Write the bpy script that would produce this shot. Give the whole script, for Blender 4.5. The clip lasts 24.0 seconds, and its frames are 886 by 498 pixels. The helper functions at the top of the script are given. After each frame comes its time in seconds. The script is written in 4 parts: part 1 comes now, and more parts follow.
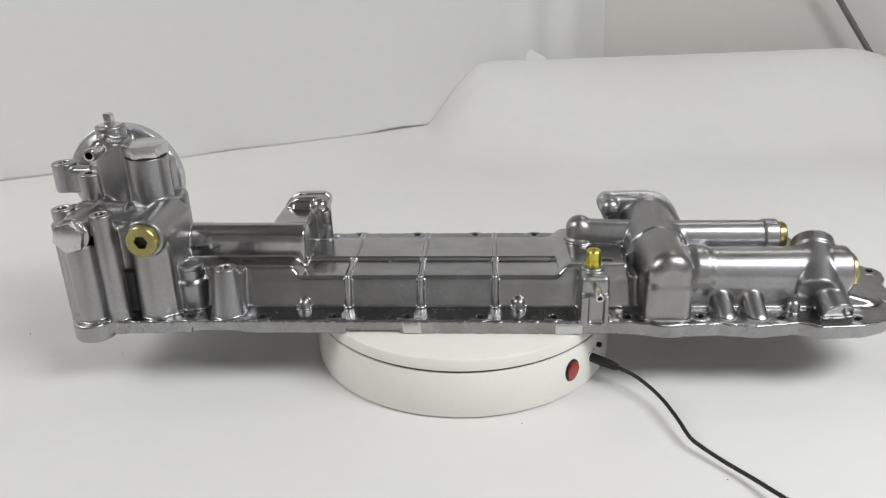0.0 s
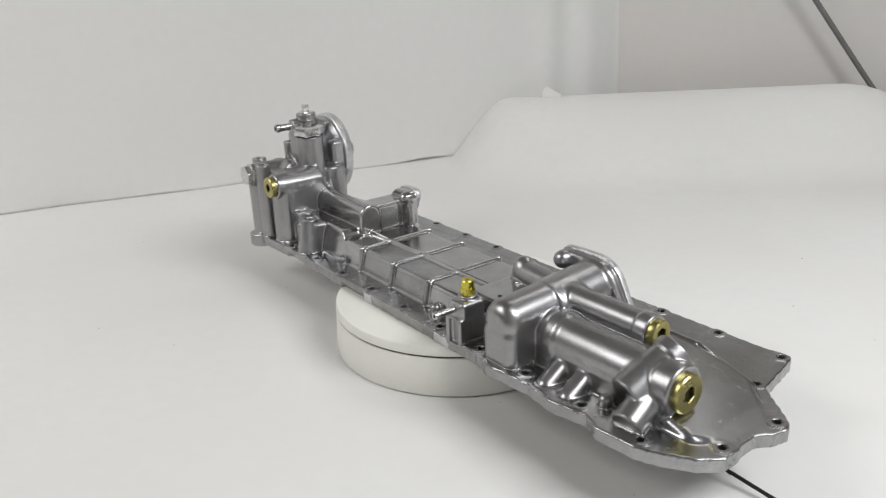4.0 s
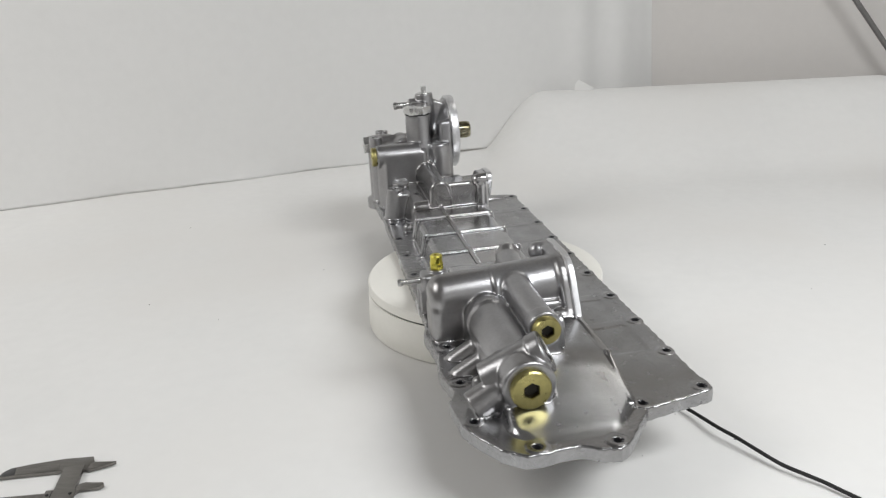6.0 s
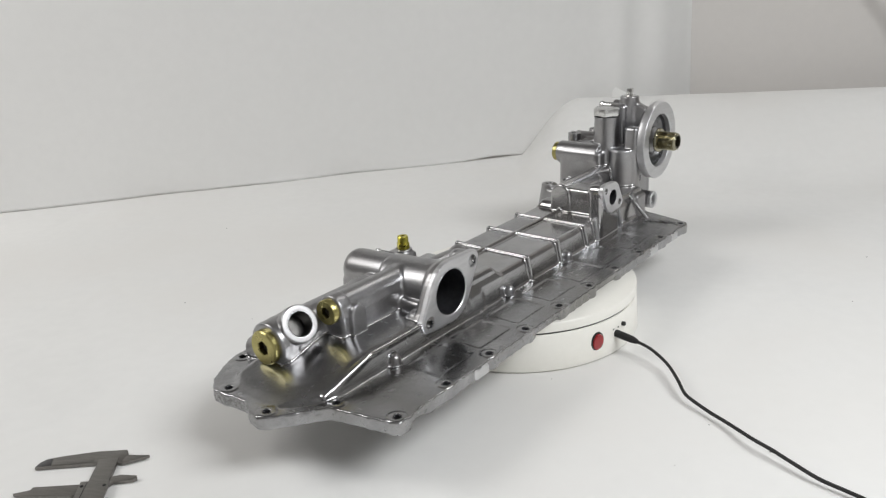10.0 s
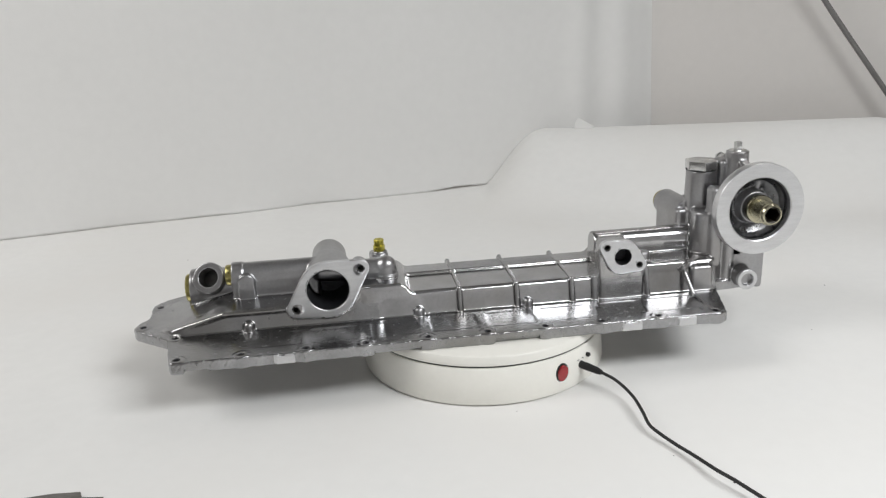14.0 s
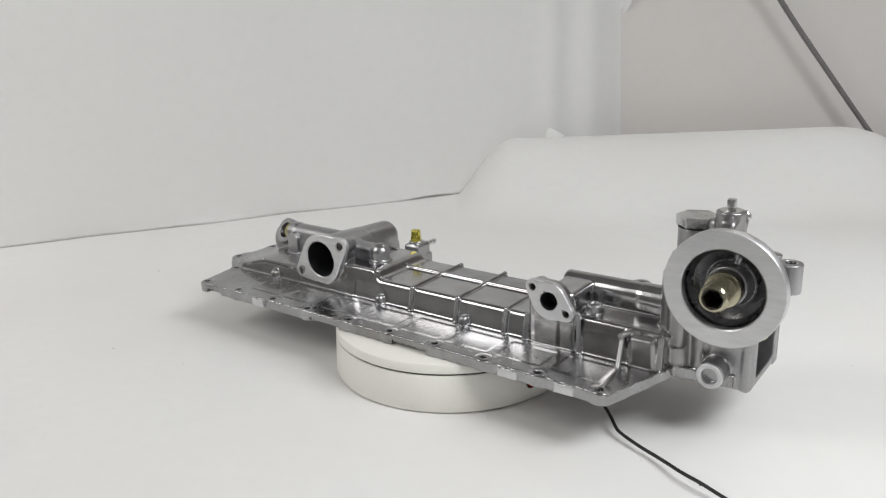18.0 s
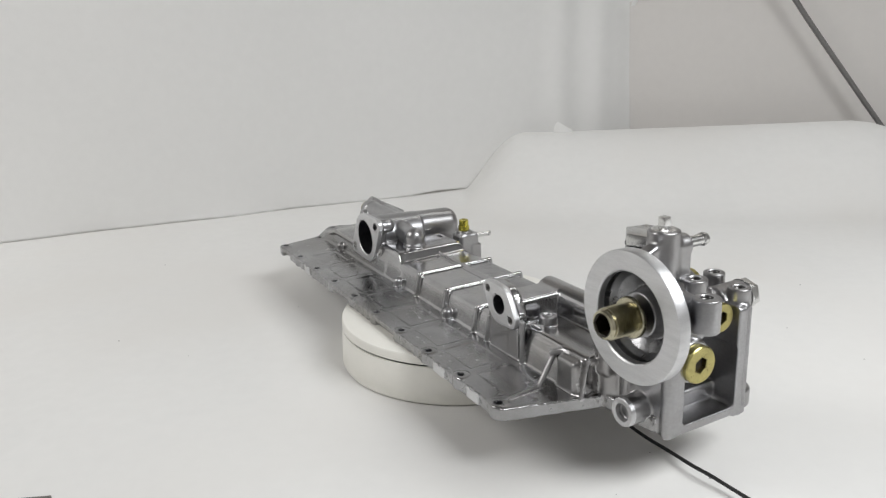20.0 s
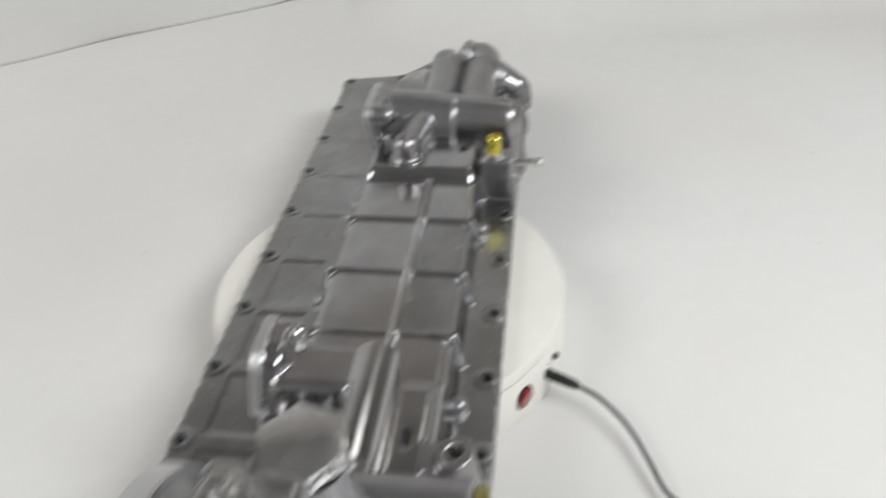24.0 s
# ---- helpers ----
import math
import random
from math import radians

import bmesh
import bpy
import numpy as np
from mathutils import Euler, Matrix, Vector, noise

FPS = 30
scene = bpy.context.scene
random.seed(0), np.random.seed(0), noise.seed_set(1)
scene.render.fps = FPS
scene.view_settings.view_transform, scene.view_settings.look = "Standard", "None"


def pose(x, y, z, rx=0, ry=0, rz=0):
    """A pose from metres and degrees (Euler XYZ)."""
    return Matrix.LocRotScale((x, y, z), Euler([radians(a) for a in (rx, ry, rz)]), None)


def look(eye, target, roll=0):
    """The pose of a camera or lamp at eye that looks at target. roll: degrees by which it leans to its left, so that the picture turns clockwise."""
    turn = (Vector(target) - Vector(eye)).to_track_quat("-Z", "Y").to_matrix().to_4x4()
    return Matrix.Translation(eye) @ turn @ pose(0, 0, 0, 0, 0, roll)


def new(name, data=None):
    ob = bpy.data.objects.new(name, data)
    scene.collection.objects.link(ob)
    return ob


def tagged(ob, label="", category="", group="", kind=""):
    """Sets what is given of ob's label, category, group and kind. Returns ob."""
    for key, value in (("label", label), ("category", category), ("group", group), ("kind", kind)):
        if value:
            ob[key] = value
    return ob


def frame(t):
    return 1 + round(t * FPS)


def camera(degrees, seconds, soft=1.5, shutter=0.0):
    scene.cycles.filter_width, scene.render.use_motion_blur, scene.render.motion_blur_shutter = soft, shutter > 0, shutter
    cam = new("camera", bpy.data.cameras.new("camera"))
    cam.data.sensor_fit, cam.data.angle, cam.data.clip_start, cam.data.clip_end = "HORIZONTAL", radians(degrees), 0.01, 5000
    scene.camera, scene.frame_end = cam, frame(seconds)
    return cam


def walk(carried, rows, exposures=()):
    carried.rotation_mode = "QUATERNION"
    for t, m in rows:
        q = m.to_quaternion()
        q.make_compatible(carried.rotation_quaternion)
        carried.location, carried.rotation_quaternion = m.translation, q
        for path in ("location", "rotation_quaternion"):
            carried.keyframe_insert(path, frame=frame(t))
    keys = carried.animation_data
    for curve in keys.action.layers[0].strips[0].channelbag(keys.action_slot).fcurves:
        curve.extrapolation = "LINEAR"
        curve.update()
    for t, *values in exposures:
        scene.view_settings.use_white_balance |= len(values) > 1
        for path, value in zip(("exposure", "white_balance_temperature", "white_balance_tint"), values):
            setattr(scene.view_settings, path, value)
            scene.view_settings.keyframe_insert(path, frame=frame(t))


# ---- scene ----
cam = camera(59.25, 24.0, soft=1.25, shutter=0.5)
PATH = [
    (0, (-0.0107, -0.6142, 0.3455), (-0.0161, 0.0303, 0.0723), -1.42),
    (0.5, (-0.0073, -0.6196, 0.3535), (-0.0106, 0.0241, 0.0785), -1.69),
    (1, (0.0010, -0.6475, 0.3708), (-0.0019, -0.0036, 0.0961), -1.94),
    (1.5, (0.0120, -0.6887, 0.3895), (0.0055, -0.0434, 0.1183), -2.28),
    (3.5, (0.0323, -0.7168, 0.3717), (-0.0061, -0.0627, 0.1254), -2.26),
    (4, (0.0393, -0.7309, 0.3683), (-0.0084, -0.0767, 0.1237), -2.35),
    (4.5, (0.0415, -0.7422, 0.3667), (-0.0145, -0.0882, 0.1235), -2.53),
    (5, (0.0466, -0.7518, 0.3680), (-0.0206, -0.0985, 0.1257), -2.82),
    (5.5, (0.0554, -0.7613, 0.3704), (-0.0225, -0.1095, 0.1274), -3.28),
    (6, (0.0583, -0.7767, 0.3650), (-0.0269, -0.1259, 0.1215), -3.19),
    (6.5, (0.0607, -0.7829, 0.3649), (-0.0340, -0.1341, 0.1200), -3.36),
    (7, (0.0592, -0.7824, 0.3654), (-0.0424, -0.1345, 0.1206), -3.33),
    (7.5, (0.0589, -0.7806, 0.3641), (-0.0482, -0.1332, 0.1204), -3.32),
    (8, (0.0590, -0.7800, 0.3653), (-0.0517, -0.1331, 0.1220), -3.40),
    (8.5, (0.0585, -0.7783, 0.3648), (-0.0560, -0.1319, 0.1217), -3.59),
    (9, (0.0584, -0.7791, 0.3644), (-0.0589, -0.1328, 0.1223), -3.46),
    (9.5, (0.0580, -0.7791, 0.3633), (-0.0587, -0.1319, 0.1235), -3.13),
    (10, (0.0579, -0.7775, 0.3617), (-0.0564, -0.1285, 0.1256), -2.93),
    (10.5, (0.0588, -0.7773, 0.3614), (-0.0519, -0.1259, 0.1304), -2.80),
    (12.5, (0.0617, -0.7757, 0.3626), (-0.0334, -0.1165, 0.1470), -2.52),
    (13, (0.0599, -0.7735, 0.3597), (-0.0314, -0.1129, 0.1470), -2.36),
    (13.5, (0.0593, -0.7721, 0.3598), (-0.0288, -0.1109, 0.1477), -2.27),
    (14, (0.0606, -0.7727, 0.3638), (-0.0246, -0.1115, 0.1503), -2.41),
    (14.5, (0.0611, -0.7739, 0.3623), (-0.0194, -0.1108, 0.1528), -2.33),
    (15, (0.0615, -0.7748, 0.3607), (-0.0146, -0.1101, 0.1550), -2.21),
    (15.5, (0.0610, -0.7755, 0.3612), (-0.0124, -0.1103, 0.1562), -2.11),
    (16, (0.0619, -0.7752, 0.3594), (-0.0088, -0.1093, 0.1554), -1.92),
    (16.5, (0.0615, -0.7748, 0.3589), (-0.0067, -0.1087, 0.1549), -1.72),
    (17, (0.0618, -0.7771, 0.3591), (-0.0030, -0.1105, 0.1554), -1.64),
    (17.5, (0.0645, -0.7776, 0.3612), (0.0013, -0.1114, 0.1561), -1.88),
    (18, (0.0666, -0.7777, 0.3642), (0.0031, -0.1117, 0.1581), -2.18),
    (18.5, (0.0661, -0.7786, 0.3622), (0.0039, -0.1117, 0.1589), -2.11),
    (20.5, (0.0688, -0.7662, 0.3459), (-0.0122, -0.1037, 0.1348), -2.78),
    (21, (0.0790, -0.7201, 0.3202), (-0.0194, -0.0640, 0.0968), -3.46),
    (21.5, (0.0890, -0.6532, 0.3084), (-0.0176, -0.0116, 0.0497), -2.88),
    (21.8, (0.0828, -0.6165, 0.2851), (-0.0161, 0.0156, 0.0011), -2.00),
    (22, (0.0730, -0.5935, 0.2754), (-0.0202, 0.0299, -0.0290), -1.46),
    (22.5, (0.0590, -0.5575, 0.2607), (-0.0250, 0.0486, -0.0792), -0.08),
    (23, (0.0450, -0.5404, 0.2817), (-0.0305, 0.0492, -0.0881), -0.27),
    (23.5, (0.0329, -0.5043, 0.3511), (-0.0168, 0.0257, -0.1034), -2.76),
    (23.8, (0.0165, -0.4672, 0.3929), (-0.0138, 0.0838, -0.0378), -4.00),
    (24, (0.0176, -0.4331, 0.4096), (0.0459, 0.1203, -0.0180), -3.17),
]
walk(cam, [(t, look(eye, target, roll)) for t, eye, target, roll in PATH], exposures=[(0.0, 0.0), (24.0, 0.0)])

# ---- light ----
world = bpy.data.worlds.new("world")
scene.world = world
world.use_nodes = True
world.node_tree.nodes["Background"].inputs[0].default_value = (0.9, 0.92, 1.0, 1)
world.node_tree.nodes["Background"].inputs[1].default_value = 0.02


def area_lamp(name, eye, target, sx, sy, power, colour):
    d = bpy.data.lights.new(name, "AREA")
    d.shape, d.size, d.size_y, d.energy, d.color = "RECTANGLE", sx, sy, power, colour
    ob = new(name, d)
    ob.matrix_basis = look(eye, target)
    return ob


# one lamp above and behind the table, a panel at the right and a square studio light in front
PANELS = [((0.88, 1.00, 1.93), (0.88, 1.0001, 0), 0.80, 0.26, 3.5, (1.0, 0.99, 0.97)), ((1.02, -0.72, 1.25), (0.72, -0.90, 0), 0.60, 1.00, 26.0, (0.965, 0.985, 1.0)), ((-1.40, -0.42, 1.28), (-0.66, 0.52, 0.34), 0.80, 0.80, 13.0, (1.0, 0.99, 0.975))]
for eye, target, sx, sy, power, colour in PANELS:
    area_lamp("ceiling_panel_light", eye, target, sx, sy, power, colour)


# ---- materials ----
def material(name, colour, rough=0.5, metal=0.0, grain=0.0, grain_scale=200.0, patch=0.0, patch_scale=12.0,
             bump=0.0, bump_scale=300.0, rough_var=0.0, stretch=(1, 1, 1), coat=0.0, spec=0.5, wave=0.0, tint=None, tint_scale=9.0):
    """Grain and patches vary the colour at two scales, rough_var the gloss, bump the relief."""
    m = bpy.data.materials.new(name)
    m.use_nodes = True
    nt = m.node_tree
    b = nt.nodes["Principled BSDF"]
    b.inputs["Base Color"].default_value = (*colour, 1)
    b.inputs["Roughness"].default_value = rough
    b.inputs["Metallic"].default_value = metal
    b.inputs["Coat Weight"].default_value = coat
    b.inputs["Specular IOR Level"].default_value = spec
    tc = nt.nodes.new("ShaderNodeTexCoord")
    mp = nt.nodes.new("ShaderNodeMapping")
    mp.inputs["Scale"].default_value = stretch
    nt.links.new(tc.outputs["Object"], mp.inputs[0])

    def tex(scale, detail=4.0):
        n = nt.nodes.new("ShaderNodeTexNoise")
        n.inputs["Scale"].default_value, n.inputs["Detail"].default_value = scale, detail
        nt.links.new(mp.outputs[0], n.inputs["Vector"])
        return n.outputs["Fac"]

    def ramp(src, lo, hi):
        n = nt.nodes.new("ShaderNodeMapRange")
        n.inputs["From Min"].default_value, n.inputs["From Max"].default_value = 0.3, 0.7
        n.inputs["To Min"].default_value, n.inputs["To Max"].default_value = lo, hi
        nt.links.new(src, n.inputs["Value"])
        return n.outputs["Result"]

    if grain or patch:
        a = ramp(tex(grain_scale), 1 - grain, 1 + grain)
        c = ramp(tex(patch_scale), 1 - patch, 1 + patch * 0.6)
        mul = nt.nodes.new("ShaderNodeMath")
        mul.operation = "MULTIPLY"
        nt.links.new(a, mul.inputs[0])
        nt.links.new(c, mul.inputs[1])
        vm = nt.nodes.new("ShaderNodeVectorMath")
        vm.operation = "SCALE"
        vm.inputs[0].default_value = colour
        nt.links.new(mul.outputs[0], vm.inputs["Scale"])
        nt.links.new(vm.outputs[0], b.inputs["Base Color"])
        if tint:
            mx = nt.nodes.new("ShaderNodeMix")
            mx.data_type = "RGBA"
            nt.links.new(ramp(tex(tint_scale, 5.0), -0.5, 1.0), mx.inputs["Factor"])
            nt.links.new(vm.outputs[0], mx.inputs["A"])
            mx.inputs["B"].default_value = (*tint, 1)
            nt.links.new(mx.outputs["Result"], b.inputs["Base Color"])
    if rough_var:
        r = ramp(tex(patch_scale * 2.3, 3.0), max(0.03, rough - rough_var), rough + rough_var)
        nt.links.new(r, b.inputs["Roughness"])
    if bump:
        bn = nt.nodes.new("ShaderNodeBump")
        bn.inputs["Strength"].default_value, bn.inputs["Distance"].default_value = bump, 0.0006
        nt.links.new(tex(bump_scale, 5.0), bn.inputs["Height"])
        nt.links.new(bn.outputs[0], b.inputs["Normal"])
        if wave:
            bw = nt.nodes.new("ShaderNodeBump")
            bw.inputs["Strength"].default_value, bw.inputs["Distance"].default_value = wave, 0.0012
            nt.links.new(tex(16, 1.0), bw.inputs["Height"])
            nt.links.new(bw.outputs[0], bn.inputs["Normal"])
    return m


CAST = material("cast_aluminium", (0.405, 0.403, 0.412), 0.335, 1.0, 0.06, 420, 0.08, 50, 0.02, 620, 0.025, tint=(0.32, 0.31, 0.305), tint_scale=11.0)
COVER = material("smooth_cast_aluminium", (0.47, 0.468, 0.475), 0.185, 1.0, 0.06, 420, 0.14, 46, 0.014, 520, 0.03, tint=(0.39, 0.378, 0.365), tint_scale=14.0)
PLATE = material("cast_aluminium_plate", (0.39, 0.39, 0.397), 0.25, 1.0, 0.08, 380, 0.16, 55, 0.02, 400, 0.03, wave=0.12, tint=(0.30, 0.295, 0.29), tint_scale=12.0)
MILLED = material("milled_aluminium", (0.69, 0.69, 0.70), 0.42, 1.0, 0.06, 700, 0.08, 30, 0.10, 900, 0.06, stretch=(1, 1, 6))
# near-black stands for the shade inside holes and threads of the bare casting
THREAD = material("shaded_thread_metal", (0.16, 0.155, 0.15), 0.32, 1.0, 0.1, 200, 0.2, 60)
BORE = material("shaded_bore_metal", (0.05, 0.05, 0.055), 0.45, 0.6, 0.2, 200, 0.3, 40)
ZINC = material("yellow_zinc", (0.45, 0.40, 0.165), 0.32, 1.0, 0.08, 300, 0.15, 60, 0.08, 500, 0.06)
BRASSY = material("bright_yellow_zinc", (0.62, 0.55, 0.10), 0.30, 1.0, 0.08, 300, 0.15, 60, 0.08, 500, 0.06)
# casting inside the bowl, coloured darker for the shade and dark reflections there
INNER = material("shaded_bowl_casting", (0.22, 0.22, 0.225), 0.30, 1.0, 0.1, 300, 0.2, 40, 0.2, 300, 0.1)
# grey of the unseen room, chosen for what the metal reflects
ROOM = material("unseen_room_grey", (0.54, 0.53, 0.52), 0.85, 0.0, 0.02, 90, 0.03, 2.0, 0.1, 160)
# socket floors and walls: the shade of the recess is in these dark colours
SOCKET = material("shaded_socket", (0.02, 0.016, 0.01), 0.4, 0.3, 0.2, 300, 0.2, 80)
SOCKETWALL = material("shaded_yellow_zinc", (0.20, 0.165, 0.075), 0.34, 1.0, 0.1, 300, 0.2, 80)
STEEL = material("bright_steel", (0.66, 0.66, 0.65), 0.24, 1.0, 0.06, 500, 0.10, 50, 0.06, 600, 0.06)
NIPPLE = material("passivated_steel", (0.47, 0.44, 0.325), 0.22, 1.0, 0.08, 500, 0.15, 60, 0.05, 500, 0.06)
PAPER = material("white_backdrop_paper", (0.775, 0.77, 0.755), 0.75, 0.0, 0.012, 60, 0.03, 6.0, 0.04, 120, 0.0, spec=0.25, tint=(0.735, 0.722, 0.70), tint_scale=3.0)
SHEET = material("white_backdrop_sheet", (0.785, 0.78, 0.768), 0.55, 0.0, 0.01, 60, 0.02, 2.5, 0.03, 90, 0.0, spec=0.3)
WALLPAINT = material("grey_wall_paint", (0.86, 0.825, 0.79), 0.8, 0.0, 0.02, 90, 0.03, 2.0, 0.1, 160)
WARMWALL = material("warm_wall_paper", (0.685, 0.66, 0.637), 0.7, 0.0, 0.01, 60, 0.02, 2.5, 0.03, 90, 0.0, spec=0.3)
DARKSTEEL = material("dark_ground_steel", (0.12, 0.12, 0.12), 0.35, 1.0, 0.1, 500, 0.1, 60)
TABLE = material("grey_table", (0.30, 0.29, 0.27), 0.5, 0.0, 0.05, 90, 0.06, 4.0, 0.05, 200)
# unseen ceiling, kept grey to hold down bounce and reflections on the metal
CEILING = material("unseen_ceiling_grey", (0.42, 0.42, 0.42), 0.85, 0.0, 0.02, 90, 0.03, 2.0, 0.1, 160)
PLASTIC = material("white_plastic", (0.82, 0.805, 0.75), 0.35, 0.0, 0.01, 200, 0.03, 20, 0.03, 400)
DARKGAP = material("dark_gap", (0.015, 0.015, 0.015), 0.7)
RED = material("red_switch", (0.30, 0.012, 0.016), 0.22, 0.0, 0.05, 200, 0.2, 90, coat=0.4)
BLACK = material("black_rubber", (0.010, 0.010, 0.010), 0.55, 0.0, 0.2, 300, 0.2, 60, 0.1, 500)
CALIPER = material("satin_caliper_steel", (0.235, 0.225, 0.21), 0.42, 1.0, 0.08, 500, 0.12, 60, 0.1, 700, stretch=(1, 8, 1))
GREYCABLE = material("grey_cable", (0.16, 0.155, 0.15), 0.5, 0.0, 0.1, 200, 0.1, 40)
CRUMB = material("dark_crumb", (0.06, 0.055, 0.05), 0.8)


# ---- mesh helpers ----
def part(name, bm, mat, parent=None, label="", smooth=True):
    """Links a bmesh as one mesh object under a thing or a part."""
    bmesh.ops.recalc_face_normals(bm, faces=bm.faces)
    me = bpy.data.meshes.new(name)
    bm.to_mesh(me)
    bm.free()
    me.materials.append(mat)
    if smooth:
        me.shade_smooth()
        me.set_sharp_from_angle(angle=radians(38))
    ob = new(name, me)
    if parent is not None:
        ob.parent = parent
    if label:
        tagged(ob, label)
    return ob


def thing(name, label, category, group="", kind=""):
    ob = new(name)
    return tagged(ob, label, category, group, kind)


def turn_to(axis):
    return Vector((0, 0, 1)).rotation_difference(Vector(axis).normalized()).to_matrix().to_4x4()


def lathe(profile, seg=32, base=(0, 0, 0), axis=(0, 0, 1), bm=None):
    """Turns (radius, height) pairs round an axis; a closed profile makes a tube."""
    bm = bm or bmesh.new()
    m = Matrix.Translation(base) @ turn_to(axis)
    rings = []
    for r, h in profile:
        if r < 1e-6:
            rings.append([bm.verts.new(m @ Vector((0, 0, h)))])
        else:
            rings.append([bm.verts.new(m @ Vector((r * math.cos(2 * math.pi * k / seg), r * math.sin(2 * math.pi * k / seg), h))) for k in range(seg)])
    for a, b in zip(rings, rings[1:]):
        for k in range(seg):
            quad = [a[k % len(a)], a[(k + 1) % len(a)], b[(k + 1) % len(b)], b[k % len(b)]]
            quad = list(dict.fromkeys(quad))
            if len(quad) > 2:
                bm.faces.new(quad)
    return bm


def prism(points, h0, h1, base=(0, 0, 0), axis=(0, 0, 1), bevel=0.0, bm=None, frame_m=None):
    """A flat outline raised along an axis, with bevelled edges."""
    own = bmesh.new()
    m = frame_m if frame_m is not None else Matrix.Translation(base) @ turn_to(axis)
    lo = [own.verts.new(m @ Vector((x, y, h0))) for x, y in points]
    hi = [own.verts.new(m @ Vector((x, y, h1))) for x, y in points]
    n = len(points)
    own.faces.new(lo[::-1])
    own.faces.new(hi)
    for k in range(n):
        own.faces.new([lo[k], lo[(k + 1) % n], hi[(k + 1) % n], hi[k]])
    if bevel:
        bmesh.ops.bevel(own, geom=own.edges[:], offset=bevel, segments=2, affect="EDGES", profile=0.6)
    if bm is None:
        return own
    tmp = bpy.data.meshes.new("tmp")
    own.to_mesh(tmp)
    own.free()
    bm.from_mesh(tmp)
    bpy.data.meshes.remove(tmp)
    return bm


def ngon(n, r, turn=0.0):
    return [(r * math.cos(2 * math.pi * (k + turn) / n), r * math.sin(2 * math.pi * (k + turn) / n)) for k in range(n)]


def tube(points, r, seg=10, bm=None, closed=True):
    """A round cord through points."""
    bm = bm or bmesh.new()
    rings = []
    up = Vector((0.13, 0.27, 0.95))
    for k, p in enumerate(points):
        a, b = Vector(points[max(k - 1, 0)]), Vector(points[min(k + 1, len(points) - 1)])
        d = (b - a).normalized()
        s = d.cross(up).normalized()
        u = s.cross(d).normalized()
        rr = r[k] if isinstance(r, (list, tuple)) else r
        rings.append([bm.verts.new(Vector(p) + rr * (math.cos(2 * math.pi * q / seg) * s + math.sin(2 * math.pi * q / seg) * u)) for q in range(seg)])
    for a, b in zip(rings, rings[1:]):
        for q in range(seg):
            bm.faces.new([a[q], a[(q + 1) % seg], b[(q + 1) % seg], b[q]])
    if closed:
        bm.faces.new(rings[0][::-1])
        bm.faces.new(rings[-1])
    return bm


def curve_points(ctrl, n=10):
    """Catmull-Rom points through the given ones."""
    p = [Vector(c) for c in ctrl]
    p = [2 * p[0] - p[1]] + p + [2 * p[-1] - p[-2]]
    out = []
    for k in range(1, len(p) - 2):
        for q in range(n):
            t = q / n
            a, b, c, d = p[k - 1], p[k], p[k + 1], p[k + 2]
            out.append(0.5 * ((2 * b) + (c - a) * t + (2 * a - 5 * b + 4 * c - d) * t * t + (3 * b - a - 3 * c + d) * t ** 3))
    out.append(p[-2])
    return out


# ---- setting ----
SEAM_A, SEAM_B = Vector((-0.838, 0.425, 0)), Vector((-0.069, 0.767, 0))
SEAM_D = (SEAM_B - SEAM_A).normalized()
SEAM_N = Vector((SEAM_D.y, -SEAM_D.x, 0))


def smooth01(a, b, x):
    t = min(1.0, max(0.0, (x - a) / (b - a)))
    return t * t * (3 - 2 * t)


def paper_height(x, y):
    """The paper lies flat, and swells up over a roll at the back."""
    side = smooth01(-0.045, 0.076, x) ** 0.64
    crest = 0.108 + 0.015 * min(max(x, 0.0), 0.75) - 2.6 * max(0.0, x - 0.69) ** 2
    crest = max(crest, 0.02)
    rise = crest * (smooth01(0.50, 0.80, y) ** 1.25)
    if y > 0.79:
        q = min(1.0, (y - 0.79) / 0.09)
        rise = crest - crest * (1 - math.sqrt(max(0.0, 1 - q * q)))
    edge = 0.004 * math.exp(-((x - 0.02) / 0.05) ** 2) * smooth01(0.3, 0.6, y)
    wave = 0.0012 * noise.noise(Vector((x * 2.1, y * 2.1, 0.3)))
    return side * rise + edge + wave * smooth01(0.3, 0.7, math.hypot(x, y))


def grid_mesh(name, xs, ys, fn, mat, thickness=0.0):
    me = bpy.data.meshes.new(name)
    verts = [fn(x, y) for y in ys for x in xs]
    n = len(xs)
    faces = [(j * n + i, j * n + i + 1, (j + 1) * n + i + 1, (j + 1) * n + i) for j in range(len(ys) - 1) for i in range(n - 1)]
    me.from_pydata(verts, [], faces)
    me.materials.append(mat)
    me.shade_smooth()
    ob = new(name, me)
    if thickness:
        s = ob.modifiers.new("thickness", "SOLIDIFY")
        s.thickness, s.offset = thickness, -1
    return ob


xs = [float(x) for x in [*np.linspace(-1.5, -0.16, 20), *np.linspace(-0.14, 0.2, 40), *np.linspace(0.22, 1.6, 44)]]
ys = [float(y) for y in [*np.linspace(-0.56, 0.3, 24), *np.linspace(0.32, 0.879, 60)]]
ground = tagged(grid_mesh("ground", xs, ys, lambda x, y: (x, y, paper_height(x, y)), PAPER),
                "white backdrop paper on the table, swelling over a roll behind", "backdrop paper", kind="structure")


BEND, BEND_R = 1.30, 0.16
TURN = math.atan2(SEAM_D.y, SEAM_D.x)


